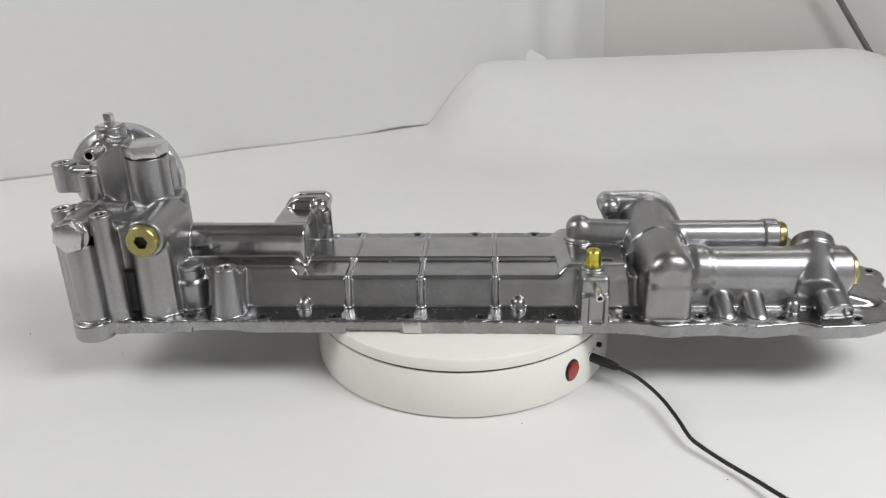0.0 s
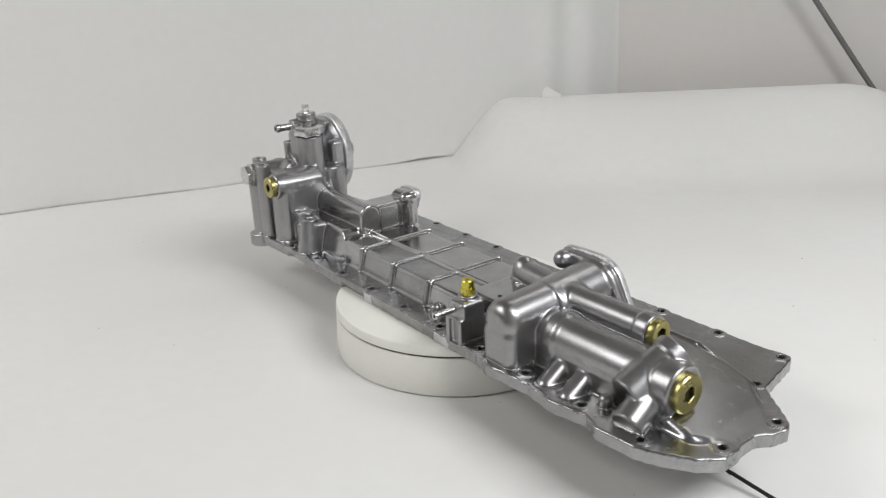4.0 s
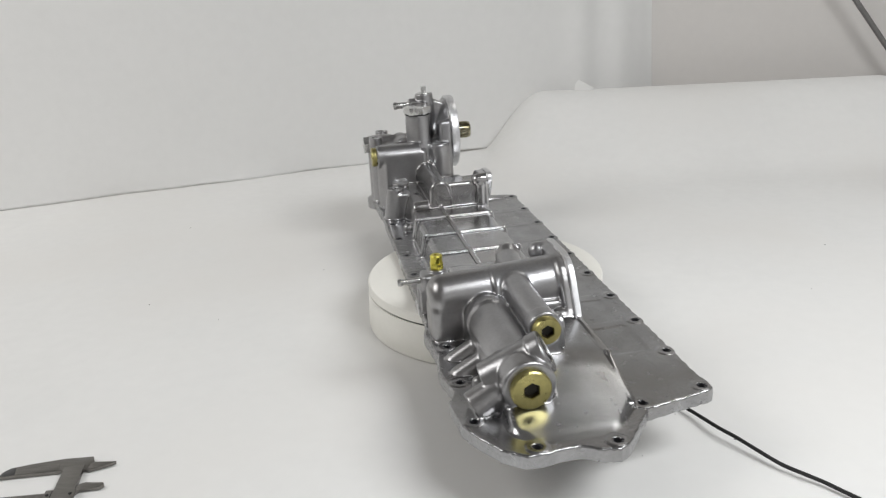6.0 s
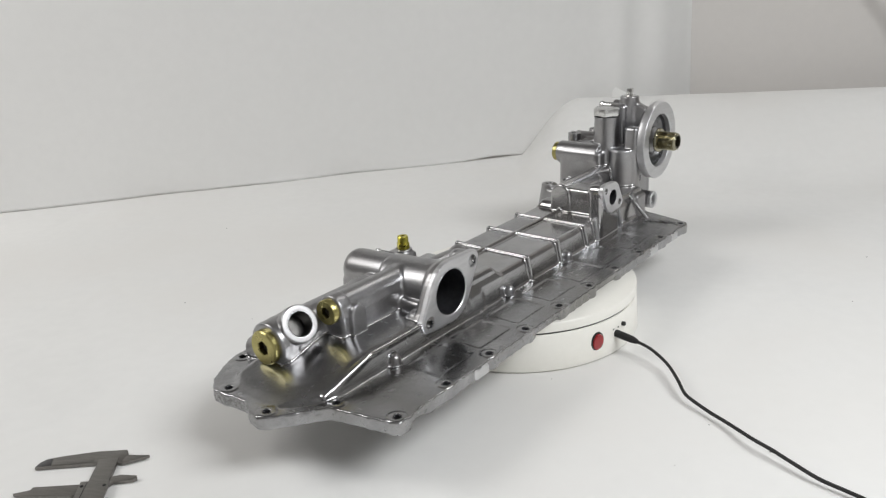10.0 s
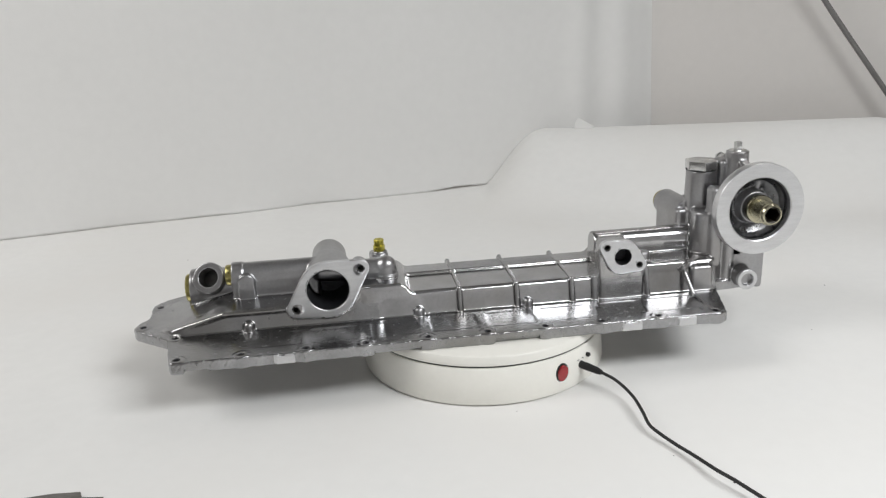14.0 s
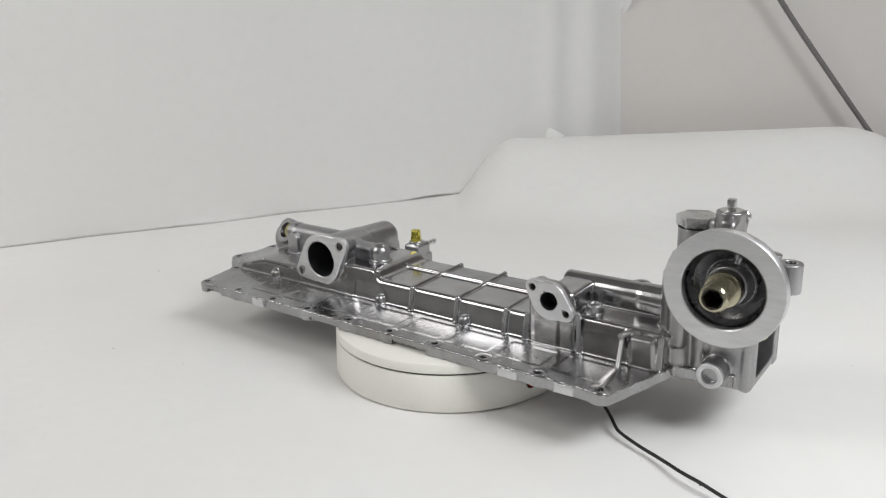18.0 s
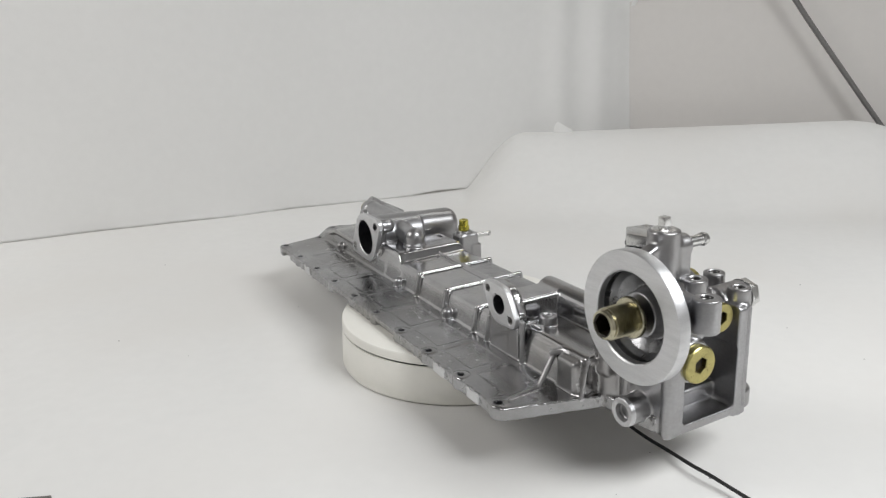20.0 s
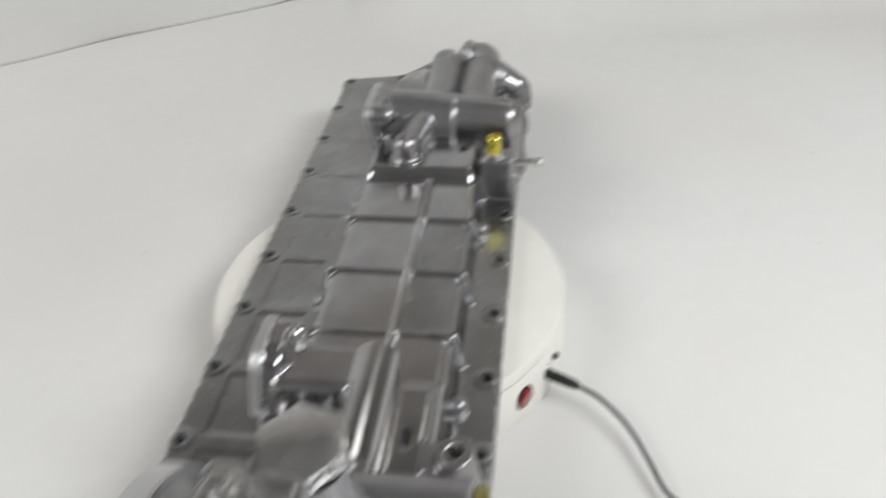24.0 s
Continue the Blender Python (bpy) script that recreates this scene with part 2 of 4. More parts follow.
def sheet_line(s):
    """The sheet's line on the table: straight along the seam, then bending round behind the roll."""
    p = SEAM_A + SEAM_D * (min(s, BEND) - 0.10)
    n = SEAM_N
    if s > BEND:
        c = p - SEAM_N * -BEND_R
        a = min((s - BEND) / BEND_R, TURN)
        n = Vector((math.sin(TURN - a), -math.cos(TURN - a), 0))
        p = c - n * BEND_R
        p = p + Vector((1, 0, 0)) * max(0.0, s - BEND - BEND_R * TURN)
    return p, n


def sheet_point(s, z):
    """Soft upright folds towards the bend and a wavy foot."""
    p, n = sheet_line(s)
    back = -0.0085 * smooth01(1.305, 1.345, s) if s <= 1.3451 else 0.0
    fold = back + 0.008 * math.exp(-((s - 1.175) / 0.030) ** 2) + 0.010 * math.exp(-((s - 1.262) / 0.035) ** 2)
    wob = 0.004 * noise.noise(Vector((s * 2.5, z * 1.5, 2.0)))
    ripple = (0.0030 * math.sin(s * 17) + 0.004 * noise.noise(Vector((s * 9, 0, 5)))) * math.exp(-max(z, 0.0) / 0.02)
    lift = (0.0015 + max(0.0, 0.0052 * noise.noise(Vector((s * 6, 3.0, 1.0))) - 0.0004) + 0.0030 * math.exp(-((s - 0.90) / 0.05) ** 2)) * math.exp(-max(z, 0.0) / 0.02)
    return p + n * (0.004 + fold + wob + ripple) + Vector((0, 0, z + lift))


ss = [float(s) for s in [*np.linspace(-0.8, 0.15, 30), *np.linspace(0.16, 1.1, 70), *np.linspace(1.11, 1.345, 36)]]
zs = [-0.0012, 0.004, 0.008, 0.014, 0.022, 0.032, 0.045, 0.06, 0.08] + [float(z) for z in np.linspace(0.11, 0.78, 22)]
wall_left = tagged(grid_mesh("wall_left", ss, zs, sheet_point, SHEET, 0.0012),
                   "smooth white backdrop sheet standing behind the table", "backdrop sheet", kind="structure")


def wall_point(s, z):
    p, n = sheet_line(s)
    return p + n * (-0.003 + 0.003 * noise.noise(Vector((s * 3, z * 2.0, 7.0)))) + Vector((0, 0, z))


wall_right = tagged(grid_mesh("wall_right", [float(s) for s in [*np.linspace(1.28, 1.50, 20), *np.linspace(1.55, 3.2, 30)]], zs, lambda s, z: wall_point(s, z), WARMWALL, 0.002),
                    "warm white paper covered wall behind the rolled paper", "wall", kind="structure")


def flap_point(a, z):
    """A loose overlap of the sheet whose upper edge stands off."""
    s = 1.30 + a * (0.045 + 0.42 * max(0.0, z - 0.34))
    off = -0.0016 + 0.034 * a * max(0.0, z - 0.34) / 0.16
    _, n = sheet_line(s)
    return sheet_point(s, z) + n * off


tagged(grid_mesh("wall_flap", [k / 10 for k in range(11)], [0.30 + 0.02 * k for k in range(25)], flap_point, SHEET, 0.0006),
              "loose overlapping edge of the white backdrop sheet", "backdrop sheet", kind="structure")


def wall_box(name, lo, hi, mat, label, cat="wall"):
    bm = bmesh.new()
    bmesh.ops.create_cube(bm, size=1.0)
    for v in bm.verts:
        v.co = Vector([lo[k] + (v.co[k] + 0.5) * (hi[k] - lo[k]) for k in range(3)])
    return tagged(part(name, bm, mat, smooth=False), label, cat, kind="structure")


wall_box("wall_back", (-2.5, 1.50, -0.8), (2.5, 1.60, 2.1), WALLPAINT, "plain warm grey painted back wall")
# added room shell out of view; it shapes bounce light and the metal's reflections
wall_box("wall_east", (2.5, -1.9, -0.8), (2.6, 1.6, 2.1), ROOM, "unseen grey side wall added to close the room")
wall_box("wall_west", (-2.6, -1.9, -0.8), (-2.5, 1.6, 2.1), ROOM, "unseen grey side wall added to close the room")
wall_box("wall_south", (-2.5, -1.9, -0.8), (2.5, -1.8, 2.1), ROOM, "unseen grey wall added near the table to fill reflections")
wall_box("ceiling", (-2.6, -1.9, 2.1), (2.6, 1.6, 2.2), CEILING, "unseen grey ceiling added to tone reflections", "ceiling")
wall_box("floor", (-2.6, -1.9, -0.9), (2.6, 1.6, -0.8), ROOM, "unseen grey floor added under the table", "floor")

for eye, target, sx, sy, _, _ in PANELS:
    lamp = thing("ceiling_light", "flat white rectangular light panel, switched on", "lamp", "studio lights")
    m = look(eye, target)
    part("housing", prism([(-sx / 2 - 0.015, -sy / 2 - 0.015), (sx / 2 + 0.015, -sy / 2 - 0.015), (sx / 2 + 0.015, sy / 2 + 0.015), (-sx / 2 - 0.015, sy / 2 + 0.015)], 0.004, 0.03, frame_m=m, bevel=0.002), PLASTIC, lamp)
    for dx in (-0.4 * sx, 0.4 * sx):
        a = m @ Vector((dx, 0, 0.02))
        part("rod", tube([a, (a.x, a.y, 2.103)], 0.004, 8), STEEL, lamp, "thin steel hanging rod")

# the table under the paper
wall_box("table_top", (-1.5, -0.58, -0.04), (1.6, 1.2, -0.004), TABLE, "plain grey table top under the backdrop paper", "table")

for x in (-1.4, 1.5):
    for y in (-0.5, 1.1):
        wall_box("table_leg", (x - 0.03, y - 0.03, -0.8), (x + 0.03, y + 0.03, -0.04), TABLE, "plain grey square table leg", "table")

# the torn paper tip on the roll
bm = bmesh.new()
rows = []
for k in range(9):
    x = 0.132 + 0.036 * k / 8
    top = 0.116 + 0.016 * max(0.0, 1 - abs(x - 0.1385) / (0.008 if x < 0.1385 else 0.028))
    rows.append([bm.verts.new((x, 0.786 + d, z)) for d, z in ((0, 0.108), (-0.001, top), (0.0015, top), (0.0025, 0.108))])
for a, b in zip(rows, rows[1:]):
    for k in range(3):
        bm.faces.new([a[k], a[k + 1], b[k + 1], b[k]])
tagged(part("paper_scrap", bm, PAPER), "small torn white paper tip standing on the rolled paper", "paper")

# the grey cable that hangs behind
cable_behind = thing("hanging_cable", "thin grey cable hanging aslant before the back wall", "cable")
part("cord", tube(curve_points([(x, 0.885, z) for x, z in ((0.462, 0.545), (0.598, 0.352), (0.646, 0.286), (0.696, 0.220), (0.785, 0.104), (0.83, 0.05))], 8), 0.0052, 8), GREYCABLE, cable_behind)

# ---- turntable ----
turntable = thing("turntable", "round white plastic electric turntable standing on the paper", "turntable")
part("base", lathe([(0, 0.0006), (0.1245, 0.0006), (0.1265, 0.0014), (0.1272, 0.0032), (0.1252, 0.0370), (0.1243, 0.0381), (0.119, 0.0382), (0.117, 0.0382), (0, 0.0382)], 128), PLASTIC, turntable)
# the groove is shallow, so its shade is a black ring
part("shadow_gap", lathe([(0.1, 0.0380), (0.1228, 0.0380), (0.1228, 0.0402), (0.1, 0.0402)], 128), DARKGAP, turntable, "black ring for the shade in the gap between base and platter")
part("foot_ring", lathe([(0.1195, 0.0), (0.1222, 0.0), (0.1222, 0.0016), (0.1195, 0.0016)], 96), BLACK, turntable, "black rubber foot ring")
platter = part("platter", lathe([(0, 0.0400), (0.1242, 0.0400), (0.125, 0.0408), (0.125, 0.0478), (0.1238, 0.0494), (0.1215, 0.05), (0, 0.05)], 128), PLASTIC, turntable, "flat white turning platter")


def on_base(angle, z):
    a = radians(angle)
    out = Vector((math.cos(a), math.sin(a), 0))
    side = Vector((-math.sin(a), math.cos(a), 0))
    m = Matrix((side, Vector((0, 0, 1)), out)).transposed().to_4x4()
    m.translation = out * 0.125 + Vector((0, 0, z))
    return m


m = on_base(-49.0, 0.0208)
switch = part("switch", prism([(0.0078 * math.cos(a), 0.0098 * math.sin(a)) for a in np.linspace(0, 2 * math.pi, 28, endpoint=False)], -0.004, 0.0016, frame_m=m, bevel=0.0006), BLACK, turntable, "black oval switch bezel")
part("rocker", prism([(0.0062 * math.cos(a), 0.0084 * math.sin(a)) for a in np.linspace(0, 2 * math.pi, 24, endpoint=False)], 0.0, 0.0032, frame_m=m @ pose(0, 0, 0, 7, 0, 0), bevel=0.0009), RED, switch, "red rocker")
m = on_base(-36.8, 0.0205)
part("socket", prism([(-0.0052, -0.0062), (0.0052, -0.0062), (0.0052, 0.0062), (-0.0052, 0.0062)], -0.004, 0.0008, frame_m=m, bevel=0.0004), BLACK, turntable, "black square power socket")
m = on_base(-31.5, 0.0268)
part("adjuster", lathe([(0, 0.0), (0.0022, 0.0), (0.0022, 0.0035), (0.0015, 0.0042), (0, 0.0042)], 14, m.translation, m.col[2][:3]), BLACK, turntable, "small black speed knob")

# ---- power cable ----
power_cable = thing("power_cable", "thin black power cable with a barrel plug, lying on the paper", "cable")
part("plug_body", tube([(0.0988, -0.0738, 0.0205), (0.1008, -0.0752, 0.0205), (0.1085, -0.0803, 0.0197), (0.1155, -0.0845, 0.0187), (0.1200, -0.0868, 0.0178)], [0.0034, 0.0038, 0.0038, 0.0034, 0.0024], 16), BLACK, power_cable)
for k in range(4):
    c = Vector((0.1155 + 0.0014 * k, -0.0845 - 0.0008 * k, 0.0187 - 0.0003 * k))
    part("strain_relief", lathe([(0.002, -0.0004), (0.0036 - 0.0003 * k, -0.0004), (0.0036 - 0.0003 * k, 0.0004), (0.002, 0.0004)], 14, c, (0.85, -0.5, -0.17)), BLACK, power_cable)
part("cord", tube(curve_points([(0.1190, -0.0862, 0.0180), (0.131, -0.0955, 0.0155), (0.1405, -0.109, 0.0128), (0.147, -0.124, 0.0108), (0.1515, -0.146, 0.0098), (0.1545, -0.163, 0.008),
                               (0.159, -0.172, 0.007), (0.171, -0.1885, 0.0056), (0.184, -0.207, 0.006), (0.197, -0.231, 0.0085), (0.208, -0.2445, 0.0085), (0.219, -0.257, 0.007), (0.234, -0.2735, 0.0052),
                               (0.250, -0.286, 0.0045), (0.263, -0.296, 0.0035), (0.30, -0.335, 0.002), (0.36, -0.43, 0.0015), (0.40, -0.56, 0.0015), (0.41, -0.80, 0.0015)], 8), 0.0015, 10), BLACK, power_cable)

# ---- caliper ----
caliper = thing("vernier_caliper", "worn satin steel vernier caliper lying open on the paper", "caliper")
dirv = Vector((0.018, -0.060, 0)).normalized()
CM = Matrix((Vector((-dirv.y, dirv.x, 0)) * 1.0, dirv, Vector((0, 0, 1)))).transposed().to_4x4()
CM.translation = (-0.3085, -0.2850, 0.0)


def flat(points, z0, z1, name, parent, label="", mat=CALIPER, bevel=0.0005):
    return part(name, prism(points, z0, z1, frame_m=CM, bevel=bevel), mat, parent, label)


def jaw(points, z0, z1, name, parent, label="", mat=CALIPER, bevel=0.0004):
    return flat([(x / 1000, y / 1000) for x, y in points], z0, z1, name, parent, label, mat, bevel)


jaw([(-11, 9), (4.6, 9), (4.2, 210), (-12, 210)], 0.0012, 0.0042, "beam", caliper)
jaw([(-60.6, 9.6), (-58.6, 3.0), (-54.0, -1.2), (-38.9, -2.8), (-13.7, -3.8), (8.7, -1.6), (10.9, 4.8), (8, 15.5), (-8.8, 12.8), (-46.8, 10.2)], 0.0010, 0.0036, "lower_jaw", caliper)
jaw([(-59.6, 8.9), (-57.9, 3.2), (-53.6, -0.5), (-49.7, -0.9), (-48, 9.4)], 0.0033, 0.0039, "jaw_tip", caliper, "dark ground jaw tip", DARKSTEEL, 0.0002)
jaw([(-47.3, 4.5), (-16, 2.5), (-14, 11.4), (-47, 9.5)], 0.0033, 0.0039, "jaw_edge", caliper, "bright ground measuring edge", CALIPER, 0.0002)
jaw([(10.5, 6.2), (14, 7.2), (28.6, 9.9), (24, 12.5), (9, 16.7), (6, 15.5)], 0.0010, 0.0036, "inside_jaw", caliper)
slider = jaw([(-15.5, 41), (7, 43.5), (7.2, 110), (-14.5, 110)], 0.0044, 0.0066, "slider", caliper)
jaw([(-10.4, 43), (-10.0, 43), (-10.6, 110), (-11.0, 110)], 0.0064, 0.0068, "slider_groove", slider, "dark scale edge", DARKGAP, 0.0)
jaw([(-15.0, 41.0), (-18.5, 40.3), (-52.5, 36.6), (-53.2, 40.7), (-65.4, 42.0), (-63.9, 44.0), (-58.4, 47.0), (-20.6, 54), (-15, 52)], 0.0012, 0.0038, "sliding_jaw", caliper)
jaw([(-58, 46.2), (-24, 50.0), (-20.6, 53.4), (-55, 46.8)], 0.0035, 0.0041, "jaw_edge", caliper, "bright ground measuring edge", CALIPER, 0.0)
jaw([(5, 34.5), (11.4, 33.1), (24.4, 36.6), (25.5, 39.8), (22, 42), (7.6, 41), (5, 46)], 0.0010, 0.0036, "inside_sliding_jaw", caliper)
for x, y in ((-0.0130, 0.0475), (0.0040, 0.0495), (0.0020, 0.0690)):
    part("screw", lathe([(0, 0), (0.0013, 0), (0.0013, 0.0006), (0, 0.0008)], 12, CM @ Vector((x, y, 0.0064))), DARKGAP, slider)
part("thumb_screw", lathe([(0, 0), (0.003, 0), (0.003, 0.004), (0.0022, 0.0046), (0, 0.0046)], 16, CM @ Vector((0.0070, 0.068, 0.0045)), CM.col[0][:3]), CALIPER, slider)

# ---- crumbs ----
bm = bmesh.new()
rng = random.Random(4)
spots = [(0.0405, -0.1335), (-0.216, 0.1275), (0.136, -0.259), (-0.40, 0.02), (-0.47, 0.30), (0.36, 0.06), (0.41, -0.02), (0.17, -0.20), (0.21, -0.235), (0.42, 0.20), (-0.299, -0.02)]
for x, y in spots:
    s = rng.uniform(0.0003, 0.0007)
    d = bmesh.ops.create_icosphere(bm, subdivisions=1, radius=s)
    a = rng.uniform(0, 3)
    for v in d["verts"]:
        v.co = Vector((v.co.x * math.cos(a) * 1.8 - v.co.y * math.sin(a), v.co.x * math.sin(a) * 1.8 + v.co.y * math.cos(a), v.co.z * 0.6)) + Vector((x, y, s * 0.5 + paper_height(x, y)))
tagged(part("crumbs", bm, CRUMB), "scattered tiny dark crumbs and dirt on the white paper", "crumbs", kind="stuff")


# ---- the casting ----
# Solids in millimetres are blended into one field, so that their joints get the fillets of a casting.
# u runs along the cover, v across it, w up; each solid belongs to a named part.
STEP = 0.92
LO, HI = np.array([-366.0, -112.0, 41.0]), np.array([366.0, 110.0, 204.0])
SHAPE = tuple(int(n) for n in np.ceil((HI - LO) / STEP) + 1)
FIELD = np.full(SHAPE, 12.0, np.float32)
OWNER = np.zeros(SHAPE, np.int16)
AX = [LO[k] + STEP * np.arange(SHAPE[k]) for k in range(3)]
PARTS = []          # (name, material, label)


def casting_part(name, mat=CAST, label=""):
    PARTS.append((name, mat, label))
    return len(PARTS) - 1


def window(lo, hi, pad):
    sl = []
    for k in range(3):
        a = int(max(0, math.floor((lo[k] - pad - LO[k]) / STEP)))
        b = int(min(SHAPE[k], math.ceil((hi[k] + pad - LO[k]) / STEP) + 1))
        sl.append(slice(a, b))
    x = AX[0][sl[0]].astype(np.float32)[:, None, None]
    y = AX[1][sl[1]].astype(np.float32)[None, :, None]
    z = AX[2][sl[2]].astype(np.float32)[None, None, :]
    return tuple(sl), x, y, z


def apply(own, lo, hi, dist, k=4.0, cut=False):
    """Adds a solid to the field with fillet k, or cuts it away."""
    k = k * 0.55
    sl, x, y, z = window(lo, hi, 9.0)
    d = np.broadcast_to(dist(x, y, z), FIELD[sl].shape).astype(np.float32)
    f, o = FIELD[sl], OWNER[sl]
    if cut:
        d = -d
        o[d > f] = own
        h = np.maximum(k - np.abs(f - d), 0) / k
        f[...] = np.maximum(f, d) + h * h * k * 0.25
    else:
        o[d < f] = own
        h = np.maximum(k - np.abs(f - d), 0) / k
        f[...] = np.minimum(f, d) - h * h * k * 0.25


def box(own, c, h, r=3.0, k=4.0, cut=False):
    c, h = np.array(c, float), np.array(h, float)
    r = min(r, h.min() * 0.98)

    def dist(x, y, z):
        q = [np.abs(v - c[n]) - (h[n] - r) for n, v in enumerate((x, y, z))]
        return np.sqrt(sum(np.maximum(v, 0) ** 2 for v in q)) + np.minimum(np.maximum(np.maximum(q[0], q[1]), q[2]), 0) - r
    apply(own, c - h, c + h, dist, k, cut)


def rod(own, a, b, r, rnd=1.5, k=4.0, cut=False, r2=None):
    """A round bar from a to b with rounded rims; r2 makes it taper."""
    a, b = np.array(a, float), np.array(b, float)
    ln = np.linalg.norm(b - a)
    n = (b - a) / ln
    r2 = r if r2 is None else r2

    def dist(x, y, z):
        p = (x - a[0], y - a[1], z - a[2])
        t = p[0] * n[0] + p[1] * n[1] + p[2] * n[2]
        rho = np.sqrt(np.maximum(p[0] ** 2 + p[1] ** 2 + p[2] ** 2 - t * t, 0))
        rr = r + (r2 - r) * np.clip(t / ln, 0, 1)
        qx, qy = rho - (rr - rnd), np.abs(t - ln / 2) - (ln / 2 - rnd)
        return np.sqrt(np.maximum(qx, 0) ** 2 + np.maximum(qy, 0) ** 2) + np.minimum(np.maximum(qx, qy), 0) - rnd
    m = max(r, r2)
    apply(own, np.minimum(a, b) - m, np.maximum(a, b) + m, dist, k, cut)


def pill(own, a, b, r, k=4.0, cut=False):
    a, b = np.array(a, float), np.array(b, float)
    ba = b - a

    def dist(x, y, z):
        p = (x - a[0], y - a[1], z - a[2])
        t = np.clip((p[0] * ba[0] + p[1] * ba[1] + p[2] * ba[2]) / max(ba @ ba, 1e-9), 0, 1)
        return np.sqrt((p[0] - t * ba[0]) ** 2 + (p[1] - t * ba[1]) ** 2 + (p[2] - t * ba[2]) ** 2) - r
    apply(own, np.minimum(a, b) - r, np.maximum(a, b) + r, dist, k, cut)


def outline_distance(poly, x, y):
    """Signed distance to a closed outline, on arrays."""
    p = np.array(poly, float)
    d, s = None, None
    for (ax, ay), (bx, by) in zip(p, np.roll(p, -1, 0)):
        ex, ey = bx - ax, by - ay
        wx, wy = x - ax, y - ay
        t = np.clip((wx * ex + wy * ey) / (ex * ex + ey * ey), 0, 1)
        q = (wx - ex * t) ** 2 + (wy - ey * t) ** 2
        d = q if d is None else np.minimum(d, q)
        c1, c2, c3 = y >= ay, y < by, ex * wy > ey * wx
        flip = (c1 & c2 & c3) | (~c1 & ~c2 & ~c3)
        s = np.where(flip, -1.0, 1.0) if s is None else np.where(flip, -s, s)
    return np.sqrt(d) * s


def slab(own, poly, h0, h1, axis=2, rnd=1.5, k=3.0, cut=False, rough=0.0):
    """An outline raised along an axis, with rounded rims; rough makes its side uneven."""
    p = np.array(poly, float)
    others = [n for n in range(3) if n != axis]
    lo, hi = np.zeros(3), np.zeros(3)
    lo[others], hi[others], lo[axis], hi[axis] = p.min(0), p.max(0), h0, h1

    def dist(*xyz):
        a, b, c = xyz[others[0]], xyz[others[1]], xyz[axis]
        q = outline_distance(p, a, b) + rnd + rough * (np.sin(0.47 * a) * np.sin(0.39 * b + 1.3) + 0.6 * np.sin(1.13 * a + 0.9 * b) * np.sin(0.8 * c + 0.21 * a))
        w = np.abs(xyz[axis] - (h0 + h1) / 2) - ((h1 - h0) / 2 - rnd)
        return np.sqrt(np.maximum(q, 0) ** 2 + np.maximum(w, 0) ** 2) + np.minimum(np.maximum(q, w), 0) - rnd
    apply(own, lo, hi, dist, k, cut)


def turned(own, c, profile, k=3.0, cut=False):
    """A (radius, height) outline turned about the v direction."""
    p = np.array(profile, float)
    r = p[:, 0].max()

    def dist(x, y, z):
        return outline_distance(p, np.sqrt((x - c[0]) ** 2 + (z - c[2]) ** 2), y + 0 * x + 0 * z)
    apply(own, (c[0] - r, p[:, 1].min(), c[2] - r), (c[0] + r, p[:, 1].max(), c[2] + r), dist, k, cut)


def wedge(own, lo, hi, planes, r=4.0, k=4.0, cut=False):
    """A convex body between planes given by a point and an outward normal, with softened edges."""
    pl = [(np.array(p, float), np.array(n, float) / np.linalg.norm(n)) for p, n in planes]

    def dist(x, y, z):
        d = None
        for p, n in pl:
            q = (x - p[0]) * n[0] + (y - p[1]) * n[1] + (z - p[2]) * n[2]
            if d is None:
                d = q
            else:
                h = np.maximum(r - np.abs(d - q), 0) / r
                d = np.maximum(d, q) + h * h * r * 0.25
        return d
    apply(own, np.array(lo, float), np.array(hi, float), dist, k, cut)


def hull(circles, n=28):
    """The convex outline round some circles (x, y, r)."""
    pts = sorted((cx + r * math.cos(2 * math.pi * q / n), cy + r * math.sin(2 * math.pi * q / n)) for cx, cy, r in circles for q in range(n))

    def half(some):
        out = []
        for p in some:
            while len(out) > 1 and (out[-1][0] - out[-2][0]) * (p[1] - out[-2][1]) - (out[-1][1] - out[-2][1]) * (p[0] - out[-2][0]) <= 0:
                out.pop()
            out.append(p)
        return out[:-1]
    return half(pts) + half(pts[::-1])


# flange plate
P = casting_part("flange", PLATE, "flat grey cast flange with bolt holes along its rim")
slab(P, [(130, -86), (152, -91), (172, -90), (196, -88), (224, -92), (246, -88), (256, -86), (270, -93), (303, -90), (322, -81), (337, -71), (348, -57), (348.5, -44),
         (346, -33), (346.5, -18), (353, -8), (356, 5), (351, 13), (334, 27), (316, 42), (306, 92), (303, 98), (294, 99.5), (280, 97), (-205, 97), (-212, 99), (-222, 99), (-228, 95), (-252, 16), (-300, 12), (-303, -60),
         (-303, -80), (-299, -85), (-290, -88), (-262, -88.5), (-205, -86)], 50, 61, 2, 1.2, rough=0.4)
BACK_HOLES = [(298.1, 91.3), (240.7, 91.5), (182, 91), (126.4, 91), (67.8, 90.6), (10.6, 90.9), (-45.9, 90.9), (-102, 91.6), (-159.2, 91.6), (-217.7, 91.8)]
FRONT_HOLES = [(-212, -78), (-155, -78), (-98.5, -78), (-41, -78), (16.4, -78.5), (73, -78), (129, -78), (183.6, -77), (244, -79), (299.6, -81), (339.8, -47.7), (346.4, 5.6), (308.4, 40.3)]
